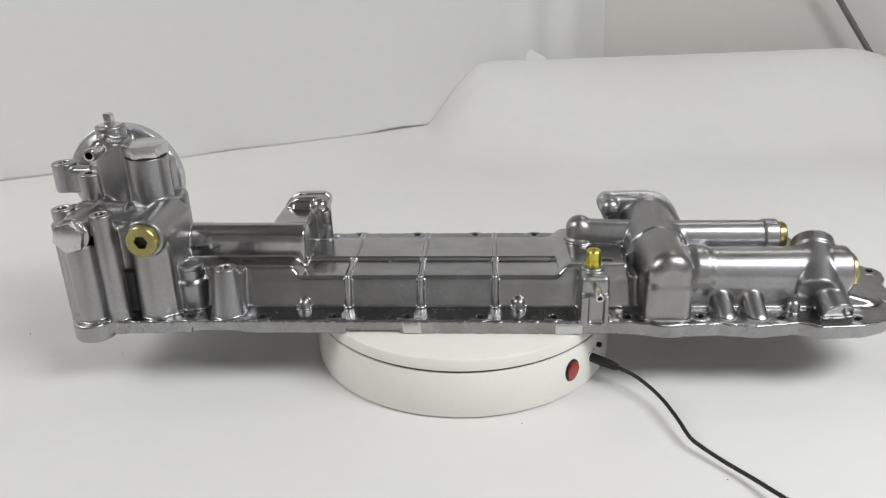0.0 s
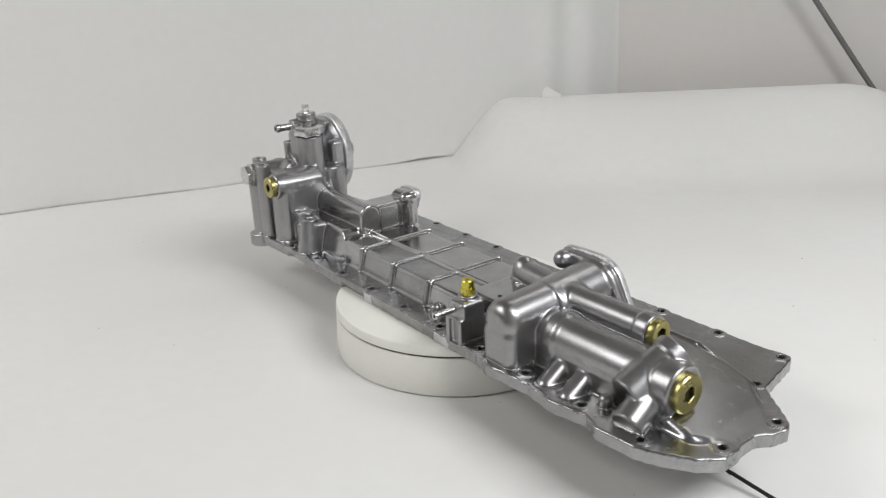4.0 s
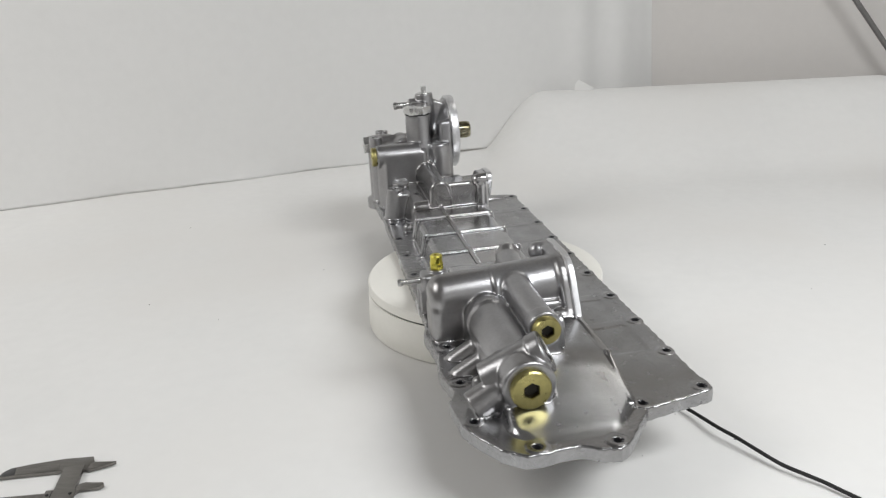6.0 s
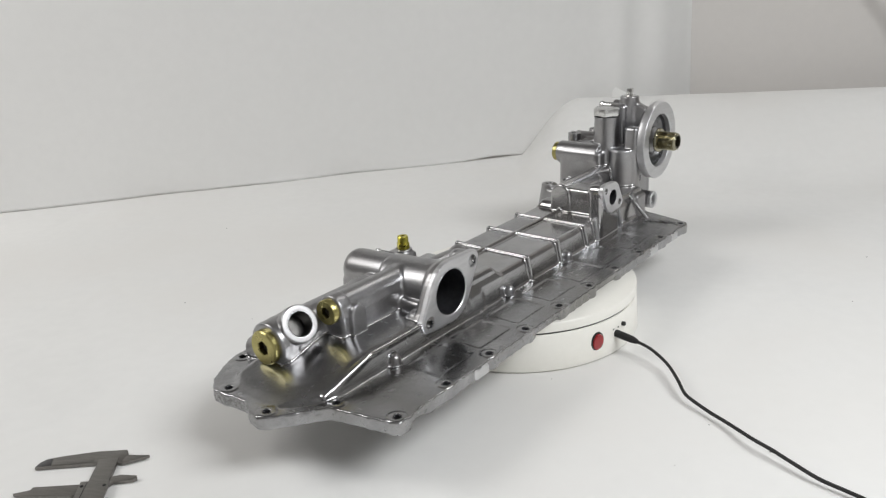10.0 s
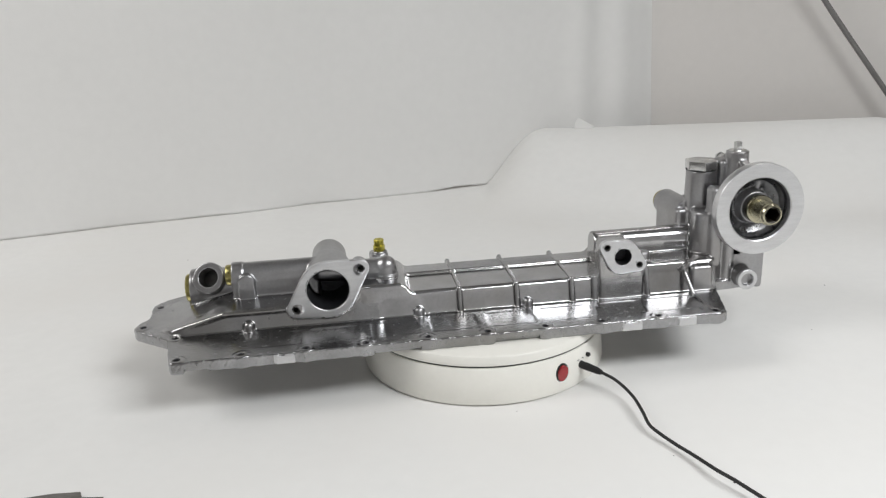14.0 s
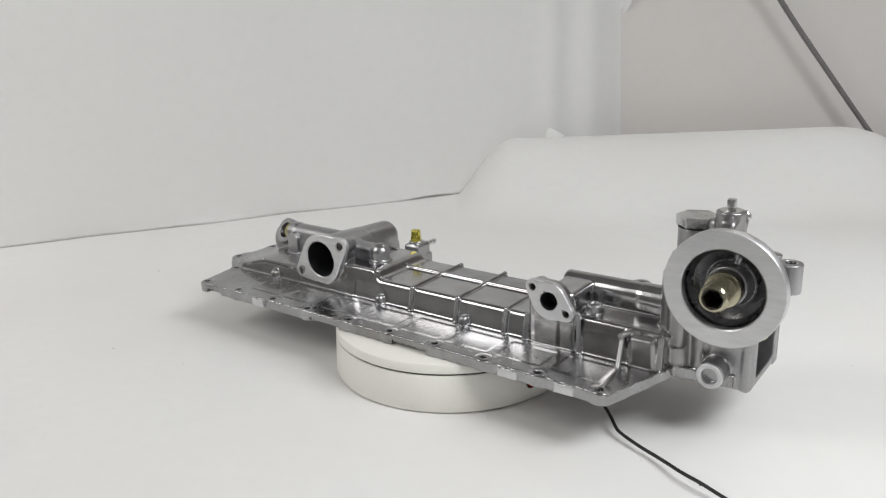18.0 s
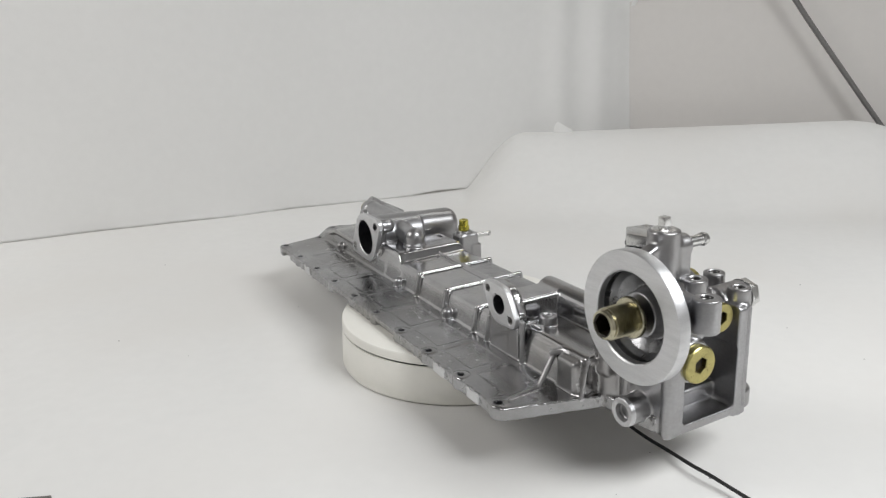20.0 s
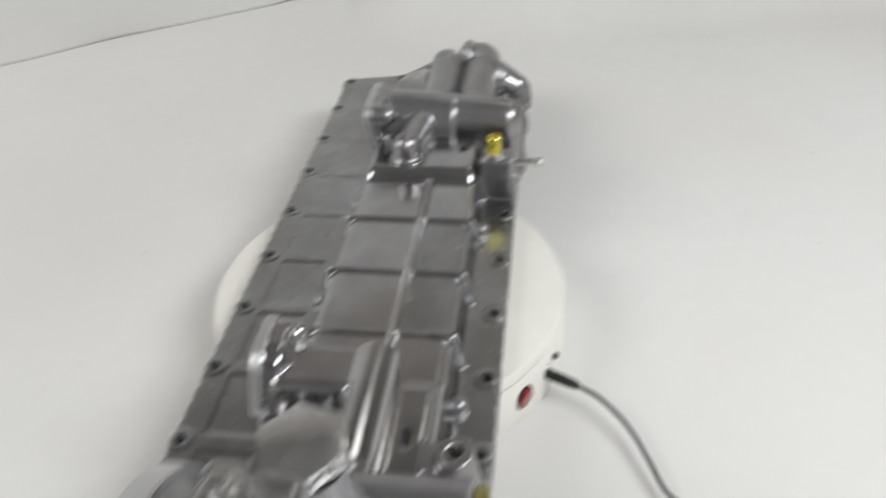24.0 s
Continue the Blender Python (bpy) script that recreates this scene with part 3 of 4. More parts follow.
for x, y in BACK_HOLES + FRONT_HOLES:
    rod(P, (x, y, 50), (x, y, 61.15), 7.0, 0.8, 4)
for u in (212, 155, 97, 39, -18, -74, -130, -188):
    P = casting_part("flange_panel", PLATE, "shallow recessed panel of the flange")
    box(P, (u, 63, 64.9), (25, 18, 4.3), 3.9, 2.5, True)
for u, h in ((201, 9), (-131, 10), (-187, 9)):
    P = casting_part("rim_pad", MILLED, "bright ground pad on the rim of the flange")
    box(P, (u, 95.6, 54.6), (h, 2.4, 4.0), 0.6, 0.6)

for u, h in ((-36.5, 6.5), (84, 10)):
    P = casting_part("rim_pad", MILLED, "bright ground pad on the rim of the flange")
    box(P, (u, -84.8, 54.6), (h, 2.2, 4.0), 0.6, 0.6)

# cover box with its raised end pads
P = casting_part("cover_box", COVER, "long raised cast box of the cover, shiny and bare")
wedge(P, (-250, -64, 55), (132, 38, 87), [((0, -61, 61), (0, -0.975, 0.22)), ((0, 35.5, 61), (0, 0.975, 0.22)), ((0, 0, 84.5), (0, 0, 1)), ((-248, 0, 0), (-1, 0, 0.05)), ((130, 0, 0), (1, 0, 0.05)), ((0, 0, 52), (0, 0, -1))], 5, 5)
P = casting_part("end_pad", COVER, "raised flat pad on the cover box")
wedge(P, (-252, -64, 60), (-126, 38, 96), [((0, -60, 61), (0, -0.975, 0.22)), ((0, 35.0, 61), (0, 0.975, 0.22)), ((0, 0, 92.5), (0, 0, 1)), ((-250, 0, 0), (-1, 0, 0.05)), ((-134, 0, 92), (0.8, 0, 0.6)), ((0, 0, 56), (0, 0, -1))], 4, 4)
P = casting_part("end_pad", COVER, "raised flat pad on the cover box")
wedge(P, (70, -64, 60), (140, 38, 97), [((0, -60, 61), (0, -0.975, 0.22)), ((0, 35.0, 61), (0, 0.975, 0.22)), ((0, 0, 93.5), (0, 0, 1)), ((138, 0, 0), (1, 0, 0.05)), ((84, 0, 93.5), (-0.75, 0, 0.66)), ((0, 0, 56), (0, 0, -1))], 4, 4)
for u in (-89, -31, 28):
    P = casting_part("rib", COVER, "thin cast stiffening rib across the cover box")
    box(P, (u, -13, 84.0), (1.8, 45, 3.2), 1.7, 2)
    pill(P, (u, -57.2, 84.5), (u, -61.5, 61), 2.7, 2.5)
    pill(P, (u, 31.6, 84.5), (u, 36, 61), 2.7, 2.5)
P = casting_part("long_rib", COVER, "thin cast rib along the middle of the cover box")
pill(P, (-128, -21, 85.3), (82, -21, 85.3), 2.4, 2.5)
P = casting_part("rib", CAST)
pill(P, (-113, 32, 84), (-113, 36, 61), 3.0, 3)
for u, v, w, r in ((238.7, 37, 65.5, 5.3), (70.3, 37, 65.5, 5.3), (-41.8, 37.5, 65.5, 5.3), (-124.5, -63.5, 64.5, 5.3), (46.4, -63, 65, 5.3), (256.4, -67, 66, 5.3)):
    P = casting_part("dome", CAST, "small cast dome at the foot of the wall")
    pill(P, (u, v, w - 6), (u, v, w), r, 2.0)

# supply pipe and its side outlet
P = casting_part("supply_pipe", COVER, "round cast oil pipe on the cover")
slab(P, hull([(-21, 104.4, 12.6), (-21, 84, 13.4)]), -263, -126.5, 0, 2.6, 3)
rod(P, (-262, -21, 101), (-205, -21, 103.5), 15.5, 2, 5, False, 12.8)
P = casting_part("side_outlet", COVER, "rounded box that joins the pipe to the small flange")
box(P, (-144, 6, 95), (15.5, 24, 18.5), 4, 3)
box(P, (-133.5, 29.5, 87), (17, 7.5, 30), 4, 2)
box(P, (-143, 33, 80), (22, 4, 22), 3, 3)
slab(P, hull([(-140.5, 106.5, 16.5), (-124.5, 116.5, 7), (-157, 97.6, 7)]), 25, 37, 1, 3, 3)
pill(P, (-124.5, 25, 115.5), (-124.5, 33, 115.5), 7.6, 2)
pill(P, (-119.5, 27, 110), (-119.5, 27, 70), 4.2, 2)
P = casting_part("rib", CAST, "upright cast rib beside the small flange")
pill(P, (-167, 33.5, 96), (-170, 37, 61), 2.4, 2.5)
P = casting_part("boss", CAST, "small round cast boss beside the pipe")
rod(P, (-172, 11, 88), (-172, 11, 101), 8.0, 2.0, 3)
rod(P, (-172, 11, 99.5), (-172, 11, 104), 4.5, 0.6, 0.8, True)
P = casting_part("slot", BORE, "small recess in the pad")
pill(P, (-170, 24, 95), (-178, 24, 95), 3.2, 1, True)
P = casting_part("outlet_flange", MILLED, "small milled two-hole flange")
slab(P, hull([(-140.5, 106.5, 18.2), (-123.6, 117.3, 7.6), (-158.1, 97.1, 7.6)]), 35, 41, 1, 0.7, 2)
P = casting_part("outlet_bore", BORE, "dark oil bore")
rod(P, (-140.5, 45, 106.5), (-140.5, 24, 106.5), 8.6, 0.5, 0.6, True)
P = casting_part("bolt_bore", BORE, "tapped bolt hole")
rod(P, (-123.6, 45, 117.3), (-123.6, 26, 117.3), 3.3, 0.4, 0.5, True)
P = casting_part("bolt_bore", BORE, "tapped bolt hole")
rod(P, (-158.1, 45, 97.1), (-158.1, 26, 97.1), 3.3, 0.4, 0.5, True)

# end shell under the two tubes
P = casting_part("end_shell", PLATE, "sloping cast shell at the end of the cover")
wedge(P, (108, -66, 55), (345, 42, 86), [((0, 36.5, 61), (0, 0.97, 0.25)), ((0, -60, 61), (0, -0.97, 0.25)), ((200, 30, 80), (0, 0.06, 1)), ((262, 0, 81), (0.262, 0, 0.965)), ((108, 0, 0), (-1, 0, 0)),
                                            ((322, 24, 61), (0.66, 0.74, 0.16)), ((340, 0, 61), (1, 0, 0.35)), ((0, 0, 53), (0, 0, -1)), ((332, -50, 61), (0.75, -0.62, 0.2))], 5, 5)
P = casting_part("ridge", COVER, "rounded cast edge of the end shell")
pill(P, (200, 33, 78.5), (262, 33, 78.5), 2.4, 3)
pill(P, (262, 33, 78.5), (312, 31, 64), 2.4, 3)

# elbow duct with the large two-hole flange
P = casting_part("elbow_duct", CAST, "large round cast water duct across the cover")
rod(P, (158, 33, 97.5), (158, -33, 93.5), 24.0, 3, 5)
rod(P, (158, -24, 99), (158, -86.5, 96), 18.6, 12, 3)
box(P, (158, -56, 76), (18.4, 30.8, 19), 9, 4)
rod(P, (158, -71, 50), (158, -71, 61), 21, 2, 4)
box(P, (158, 12, 74), (30, 20, 18), 5, 5)
slab(P, hull([(159, 95.8, 27), (127, 115, 8), (190, 78, 8)]), 22, 32, 1, 4, 5)
pill(P, (127, 20, 115), (127, 30, 115), 8.2, 3)
pill(P, (190, 20, 78), (190, 30, 78), 8.2, 3)
P = casting_part("duct_flange", MILLED, "large milled oval flange with two bolt holes")
slab(P, hull([(159, 95.8, 29.2), (125.6, 116.0, 8.6), (192.0, 77.5, 8.6)]), 30, 36, 1, 0.8, 2)
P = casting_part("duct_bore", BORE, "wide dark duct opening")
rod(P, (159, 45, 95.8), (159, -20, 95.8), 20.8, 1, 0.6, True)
P = casting_part("bolt_bore", BORE, "tapped bolt hole")
rod(P, (125.6, 45, 116), (125.6, 25, 116), 3.4, 0.4, 0.5, True)
P = casting_part("bolt_bore", BORE, "tapped bolt hole")
rod(P, (192, 45, 77.5), (192, 25, 77.5), 3.4, 0.4, 0.5, True)

# valve tubes
P = casting_part("valve_tube", CAST, "thick cast valve tube closed by a yellow plug")
rod(P, (172, -41, 83.4), (301, -41, 83.4), 19.2, 2.5, 3.5)
rod(P, (180, -41, 83.4), (198, -41, 83.4), 20.6, 6, 4)
rod(P, (286, -41, 83.4), (303, -41, 83.4), 19.8, 2, 3)
box(P, (238, -41, 68), (62, 19, 12), 4, 6)
for a, b, r in (((203, -46, 74), (204, -75, 57), 8.6), ((227, -46, 74), (228, -76, 57), 8.6)):
    P = casting_part("gusset", CAST, "half-round cast gusset below the tube")
    pill(P, a, b, r, 3)
P = casting_part("gusset", CAST, "half-round cast gusset below the tube")
rod(P, (283, -46, 80), (286, -79, 63.5), 12.0, 1.2, 3)
P = casting_part("relief_tube", CAST, "slim cast tube closed by a yellow plug")
rod(P, (170, -14.4, 103), (255, -14.4, 103), 12.2, 2, 6)
rod(P, (244, -14.4, 103), (256, -14.4, 103), 13.2, 1.5, 2)
box(P, (212, -12, 88), (44, 11, 14), 4, 6)
P = casting_part("relief_tube_end", CAST, "domed end of the slim tube")
pill(P, (165, -8, 101.5), (101, -1, 101.5), 10.8, 4)
pill(P, (99, 0, 90), (99, 0, 104), 11.0, 3)
rod(P, (99, 0, 88), (99, 0, 97), 12.6, 1.2, 2)
P = casting_part("arched_boss", CAST, "small arched cast boss")
slab(P, hull([(241, 99, 8.5), (241, 82, 8.5)]), -10, 3.6, 1, 1.6, 1.5)
P = casting_part("port", CAST, "round open side port with a threaded bore")
pn = Vector((0.17, 0.86, 0.47)).normalized()
pc = Vector((281, -28, 96.4)) + pn * 5
rod(P, pc - pn * 48, pc, 15.2, 1.2, 3)
rod(P, pc - pn * 9, pc + pn * 1.5, 16.4, 1.4, 2)
P = casting_part("port_bore", BORE, "dark threaded bore")
rod(P, pc - pn * 18, pc + pn * 8, 10.0, 0.5, 0.6, True)

# bleeder column, tapped bosses
P = casting_part("bleeder_column", CAST, "square cast column that carries the bleeder screw")
box(P, (103, -71, 77), (10.5, 13, 20), 4, 4)
box(P, (103, -80, 70), (10.5, 7, 13), 2, 4)
rod(P, (102.2, -68.5, 90), (102.2, -68.5, 100), 8.6, 1, 3)
box(P, (104, -88, 70), (6, 5, 11), 2.5, 1, True)
P = casting_part("boss", CAST, "tapped cast boss by the pipe")
rod(P, (-183, -68.5, 99), (-183, -71, 55), 9.6, 1, 4, False, 14.5)
box(P, (-183, -60, 76), (11, 9, 18), 4, 4)
P = casting_part("bolt_bore", BORE, "tapped bolt hole")
rod(P, (-183, -68.5, 110), (-183, -68.5, 78), 4.2, 0.4, 0.5, True)
P = casting_part("boss", CAST, "tall cast post beside the filter head")
rod(P, (-215, -57, 55), (-215, -57, 86), 12.2, 5, 3)
rod(P, (-215, -57, 55), (-215, -57, 97), 9.6, 1, 3)
rod(P, (-215, -57, 94), (-215, -57, 98), 10.6, 0.8, 1)
rod(P, (-215, -57, 96.5), (-215, -57, 102), 7.5, 0.5, 0.8, True)
P = casting_part("slot", BORE, "small recess in the pad")
pill(P, (-176, -43, 95), (-168, -43, 95), 3.4, 1, True)
P = casting_part("slot", BORE, "small recess in the pad")
pill(P, (113, -43, 96), (119, -43, 96), 3.4, 1, True)

# filter head
P = casting_part("filter_head", CAST, "upright cast filter head with a square window")
box(P, (-279.5, -31, 93), (34.5, 39, 45), 4, 5)
rod(P, (-248, 1, 50), (-248, -1, 138), 16.5, 3, 5)
box(P, (-262, -4, 92), (14, 13, 44), 5, 5)
rod(P, (-270, 6, 50), (-270, 6, 126), 7.5, 2, 4)
P = casting_part("head_column", CAST, "round cast column of the filter head")
rod(P, (-303, -67.5, 45), (-303, -67.5, 148.5), 8.4, 1, 4)
P = casting_part("head_column", CAST, "round cast column of the filter head")
rod(P, (-289, -77, 45), (-289, -77, 124), 12.5, 3, 5)
rod(P, (-290, -79, 44.5), (-290, -79, 60), 16.2, 2.5, 4)
box(P, (-305, -63.5, 92), (9.6, 6.6, 44), 1.6, 3)
box(P, (-314.6, -66, 96), (1.2, 1.3, 40), 0.8, 0.8, True)
P = casting_part("head_column", CAST, "round cast column of the filter head")
rod(P, (-267.5, -80, 50), (-267.5, -80, 148), 8.4, 1, 4)
P = casting_part("head_column", CAST, "round cast column of the filter head")
rod(P, (-240, -69, 50), (-239, -68, 128), 15.0, 4, 5)
P = casting_part("bolt_tube", CAST, "round cast tube behind the hex bolt")
rod(P, (-289, -30, 133.6), (-289, -85.5, 133.6), 12.4, 1.2, 4)
P = casting_part("head_body", CAST, "rounded cast body between the tubes of the filter head")
box(P, (-268, -47, 117), (20, 27, 21), 8, 7)
P = casting_part("plug_tube", CAST, "round cast tube behind the yellow plug")
rod(P, (-237, -25, 128.3), (-236.2, -83, 128.3), 14.6, 1.5, 3)
box(P, (-237.3, -48, 91), (15, 29, 44), 5, 4)
P = casting_part("window_recess", CAST, "deep square window in the filter head")
box(P, (-303, -31.5, 82), (30, 26, 25), 3.0, 2.0, True)
box(P, (-309, -31, 104), (22, 25.5, 47), 3.0, 2.0, True)
P = casting_part("plug_boss", CAST, "round cast boss in the window")
rod(P, (-266, -16.3, 103.5), (-311, -16.3, 103.5), 16.5, 2, 5)
P = casting_part("plug_boss", CAST, "round cast boss in the window")
rod(P, (-262, -43.5, 131), (-303.5, -43.5, 131), 13.5, 2, 5)
P = casting_part("window_shelf", CAST, "cast step inside the window")
box(P, (-282, -33.5, 62), (12, 28, 8), 3, 3)
P = casting_part("filter_bell", CAST, "cast bell behind the filter seat")
turned(P, (-291.5, 0, 142.5), [(0, -14), (10, -13), (12, -8), (14.5, -2), (20, 4), (30, 9.5), (40, 14.5), (45.5, 18.5), (45.5, 25), (0, 25)], 5)
wedge(P, (-292, -14, 150), (-276, 21, 188), [((-290, 0, 0), (-1, 0, 0)), ((-278, 0, 0), (1, 0, 0)), ((0, 20, 0), (0, 1, 0)), ((0, 16, 184.5), (0, 0.42, 1)), ((0, 0, 150), (0, 0, -1)), ((0, -12, 0), (0, -1, 0))], 4, 4)
for u, v, w0, r in ((-301.5, 1.4, 110, 9.2), (-299, -24.6, 118, 9.2), (-333.5, 0.7, 140, 9.8)):
    P = casting_part("boss", CAST, "tapped cast boss on top of the filter head")
    rod(P, (u, v, w0), (u, v, 163 if u > -300 else 164.5), r, 1, 4)
P = casting_part("nub", CAST, "small cast nub between the bosses")
pill(P, (-300, -21, 141), (-311, -16.5, 143), 2.6, 2)
P = casting_part("boss_web", CAST, "cast web that carries the outer boss")
box(P, (-316, 0, 150), (14, 6.5, 11), 4, 5)
for u, v, w in ((-301.5, 1.4, 164.5), (-299, -24.6, 163), (-333.5, 0.7, 164.5), (-267.5, -80, 148), (-303, -67.5, 148.5)):
    P = casting_part("bolt_bore", BORE, "tapped bolt hole")
    rod(P, (u, v, w + 5), (u, v, w - 16), 4.1, 0.4, 0.6, True)
P = casting_part("vent_tower", CAST, "tall round cast vent tower with a square plug on top")
rod(P, (-282.5, -9, 118), (-282.5, -9, 198.3), 12.4, 1.4, 5, False, 11.8)
P = casting_part("vent_block", CAST, "cast block that carries the hose barb")
rod(P, (-283, -10, 184), (-283, -30, 184.3), 8.2, 1, 5)
box(P, (-277.5, -19, 153), (13.5, 12, 36), 5, 4)
P = casting_part("valve_tower", CAST, "wide round cast tower under the hex cap")
rod(P, (-250, -24, 110), (-250, -24, 177), 15.8, 1, 6)
P = casting_part("web", CAST, "upright cast web behind the filter seat")
box(P, (-251, 11, 122), (7.5, 9, 44), 5, 5)
P = casting_part("filter_bowl", INNER, "dark bowl inside the filter seat")
turned(P, (-291.5, 0, 142.5), [(0, 8), (20, 9), (29, 15), (32.6, 20), (33.2, 31), (34.2, 40), (0, 40)], 1, True)
P = casting_part("nipple_boss", CAST, "cast collar round the filter nipple")
turned(P, (-291.5, 0, 142.5), [(0, 0), (20, 0), (17.4, 18), (16.6, 21), (0, 21)], 3)
P = casting_part("bowl_web", CAST, "cast web inside the filter bowl")
pill(P, (-294.4, 10, 154.1), (-299.5, 10, 174.5), 3.2, 3)
P = casting_part("lower_web", CAST, "cast web below the filter seat")
box(P, (-290, 3, 78), (22, 5, 30), 3, 5)
box(P, (-308.5, 4, 78), (3.4, 5.5, 31), 3, 4)
P = casting_part("drain_boss", CAST, "round drain boss with an open bore")
rod(P, (-285.1, 0, 64.5), (-285.1, 27.5, 64.5), 11.2, 1.0, 4)
P = casting_part("drain_bore", CAST, "shallow blind drain bore")
rod(P, (-285.1, 40, 64.5), (-285.1, 22.5, 64.5), 7.0, 0.5, 0.6, True)
P = casting_part("web_window", BORE, "small square opening in the web")
box(P, (-281, 6, 92), (3.4, 12, 4), 1, 0.6, True)
P = casting_part("gusset", CAST, "thin cast gusset by the corner of the flange")
pill(P, (-210, 34, 83), (-214, 51, 62), 2.4, 2.5)
pill(P, (-214, 51, 62), (-217, 86, 60.6), 1.8, 2)
P = casting_part("ridge", CAST, "rounded cast edge beside the filter head")
pill(P, (-209, 35, 86), (-216, 28, 88.5), 2.6, 2.5)
pill(P, (-216, 28, 88.5), (-246, 22, 88.5), 2.6, 2.5)
P = casting_part("stub_block", CAST, "small cast block beside the filter head")
box(P, (-229, 20, 72), (12, 17, 16), 4, 5)

# bolt holes and notches of the flange
for x, y in BACK_HOLES + FRONT_HOLES:
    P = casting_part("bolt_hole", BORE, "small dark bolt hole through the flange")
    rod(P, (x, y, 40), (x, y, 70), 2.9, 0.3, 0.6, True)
for x, y, h in ((-67, -89, 21), (97, 99, 22), (-17.5, 99, 21.5), (281, 99, 11), (-190, -89, 20)):
    P = casting_part("flange_notch", PLATE, "milled notch in the rim of the flange")
    box(P, (x, y, 50), (h, 6.5, 4.8), 0.8, 0.8, True)


def field_mesh():
    """A quad mesh of the field's zero surface: one vertex a cell, on the mean of its edge crossings."""
    f = FIELD
    inside = f < 0
    c = [s for s in (slice(0, -1), slice(1, None))]
    corners = [(i, j, k) for i in (0, 1) for j in (0, 1) for k in (0, 1)]
    count = np.zeros(tuple(n - 1 for n in SHAPE), np.int8)
    for i, j, k in corners:
        count += inside[c[i], c[j], c[k]]
    cells = np.argwhere((count > 0) & (count < 8))
    index = np.full(count.shape, -1, np.int32)
    index[tuple(cells.T)] = np.arange(len(cells))
    total, hits = np.zeros((len(cells), 3)), np.zeros(len(cells))
    vals = {q: f[cells[:, 0] + q[0], cells[:, 1] + q[1], cells[:, 2] + q[2]] for q in corners}
    for q in corners:
        for ax in range(3):
            if q[ax]:
                continue
            e = tuple(1 if n == ax else q[n] for n in range(3))
            a, b = vals[q], vals[e]
            on = (a < 0) != (b < 0)
            t = np.where(on, a / np.where(a == b, 1, a - b), 0)
            pt = np.tile(np.array(q, float), (len(cells), 1))
            pt[:, ax] += t
            total += pt * on[:, None]
            hits += on
    verts = (LO + STEP * (cells + total / hits[:, None])) / 1000
    faces = []
    for ax in range(3):
        lo, hi = [slice(None)] * 3, [slice(None)] * 3
        lo[ax], hi[ax] = slice(0, -1), slice(1, None)
        a, b = inside[tuple(lo)], inside[tuple(hi)]
        for flip, mask in ((False, a & ~b), (True, ~a & b)):
            p = np.argwhere(mask)
            o1, o2 = [n for n in range(3) if n != ax]
            if ax == 1:
                o1, o2 = o2, o1
            ok = (p[:, o1] > 0) & (p[:, o2] > 0) & (p[:, o1] < count.shape[o1]) & (p[:, o2] < count.shape[o2])
            p = p[ok]
            quad = []
            for d1, d2 in ((0, 0), (1, 0), (1, 1), (0, 1)):
                q = p.copy()
                q[:, o1] -= 1 - d1
                q[:, o2] -= 1 - d2
                quad.append(index[tuple(q.T)])
            quad = np.stack(quad, 1)
            faces.append(quad[:, ::-1] if flip else quad)
    faces = np.concatenate(faces)
    near = cells + np.rint(total / hits[:, None]).astype(int)
    return verts, faces, OWNER[tuple(near.T)]


cover = thing("oil_cooler_cover", "bare cast aluminium oil cooler cover lying on the turntable", "engine part")
CV, CF, CO = field_mesh()


def sample(points):
    """The field between its grid points."""
    q = np.clip((points - LO) / STEP, 0, np.array(SHAPE) - 1.001)
    c = q.astype(int)
    t = q - c
    out = np.zeros(len(points))
    for n in range(8):
        d = (n & 1, n >> 1 & 1, n >> 2 & 1)
        w = np.prod([t[:, k] if d[k] else 1 - t[:, k] for k in range(3)], axis=0)
        out += w * FIELD[c[:, 0] + d[0], c[:, 1] + d[1], c[:, 2] + d[2]]
    return out


VN = np.stack([sample(CV * 1000 + e) - sample(CV * 1000 - e) for e in np.eye(3) * STEP * 0.8], 1)
VN /= np.maximum(np.linalg.norm(VN, axis=1, keepdims=True), 1e-9)
face_owner = CO[CF[:, 0]].copy()
# stray islands of a part go to the part that surrounds them
pairs = np.concatenate([np.stack([CF[:, n], CF[:, (n + 1) % 4]], 1) for n in range(4)])
pairs.sort(axis=1)
faces_of = np.tile(np.arange(len(CF)), 4)
order = np.lexsort((pairs[:, 1], pairs[:, 0]))
pairs, faces_of = pairs[order], faces_of[order]
same = (pairs[1:] == pairs[:-1]).all(1)
FA, FB = faces_of[:-1][same], faces_of[1:][same]
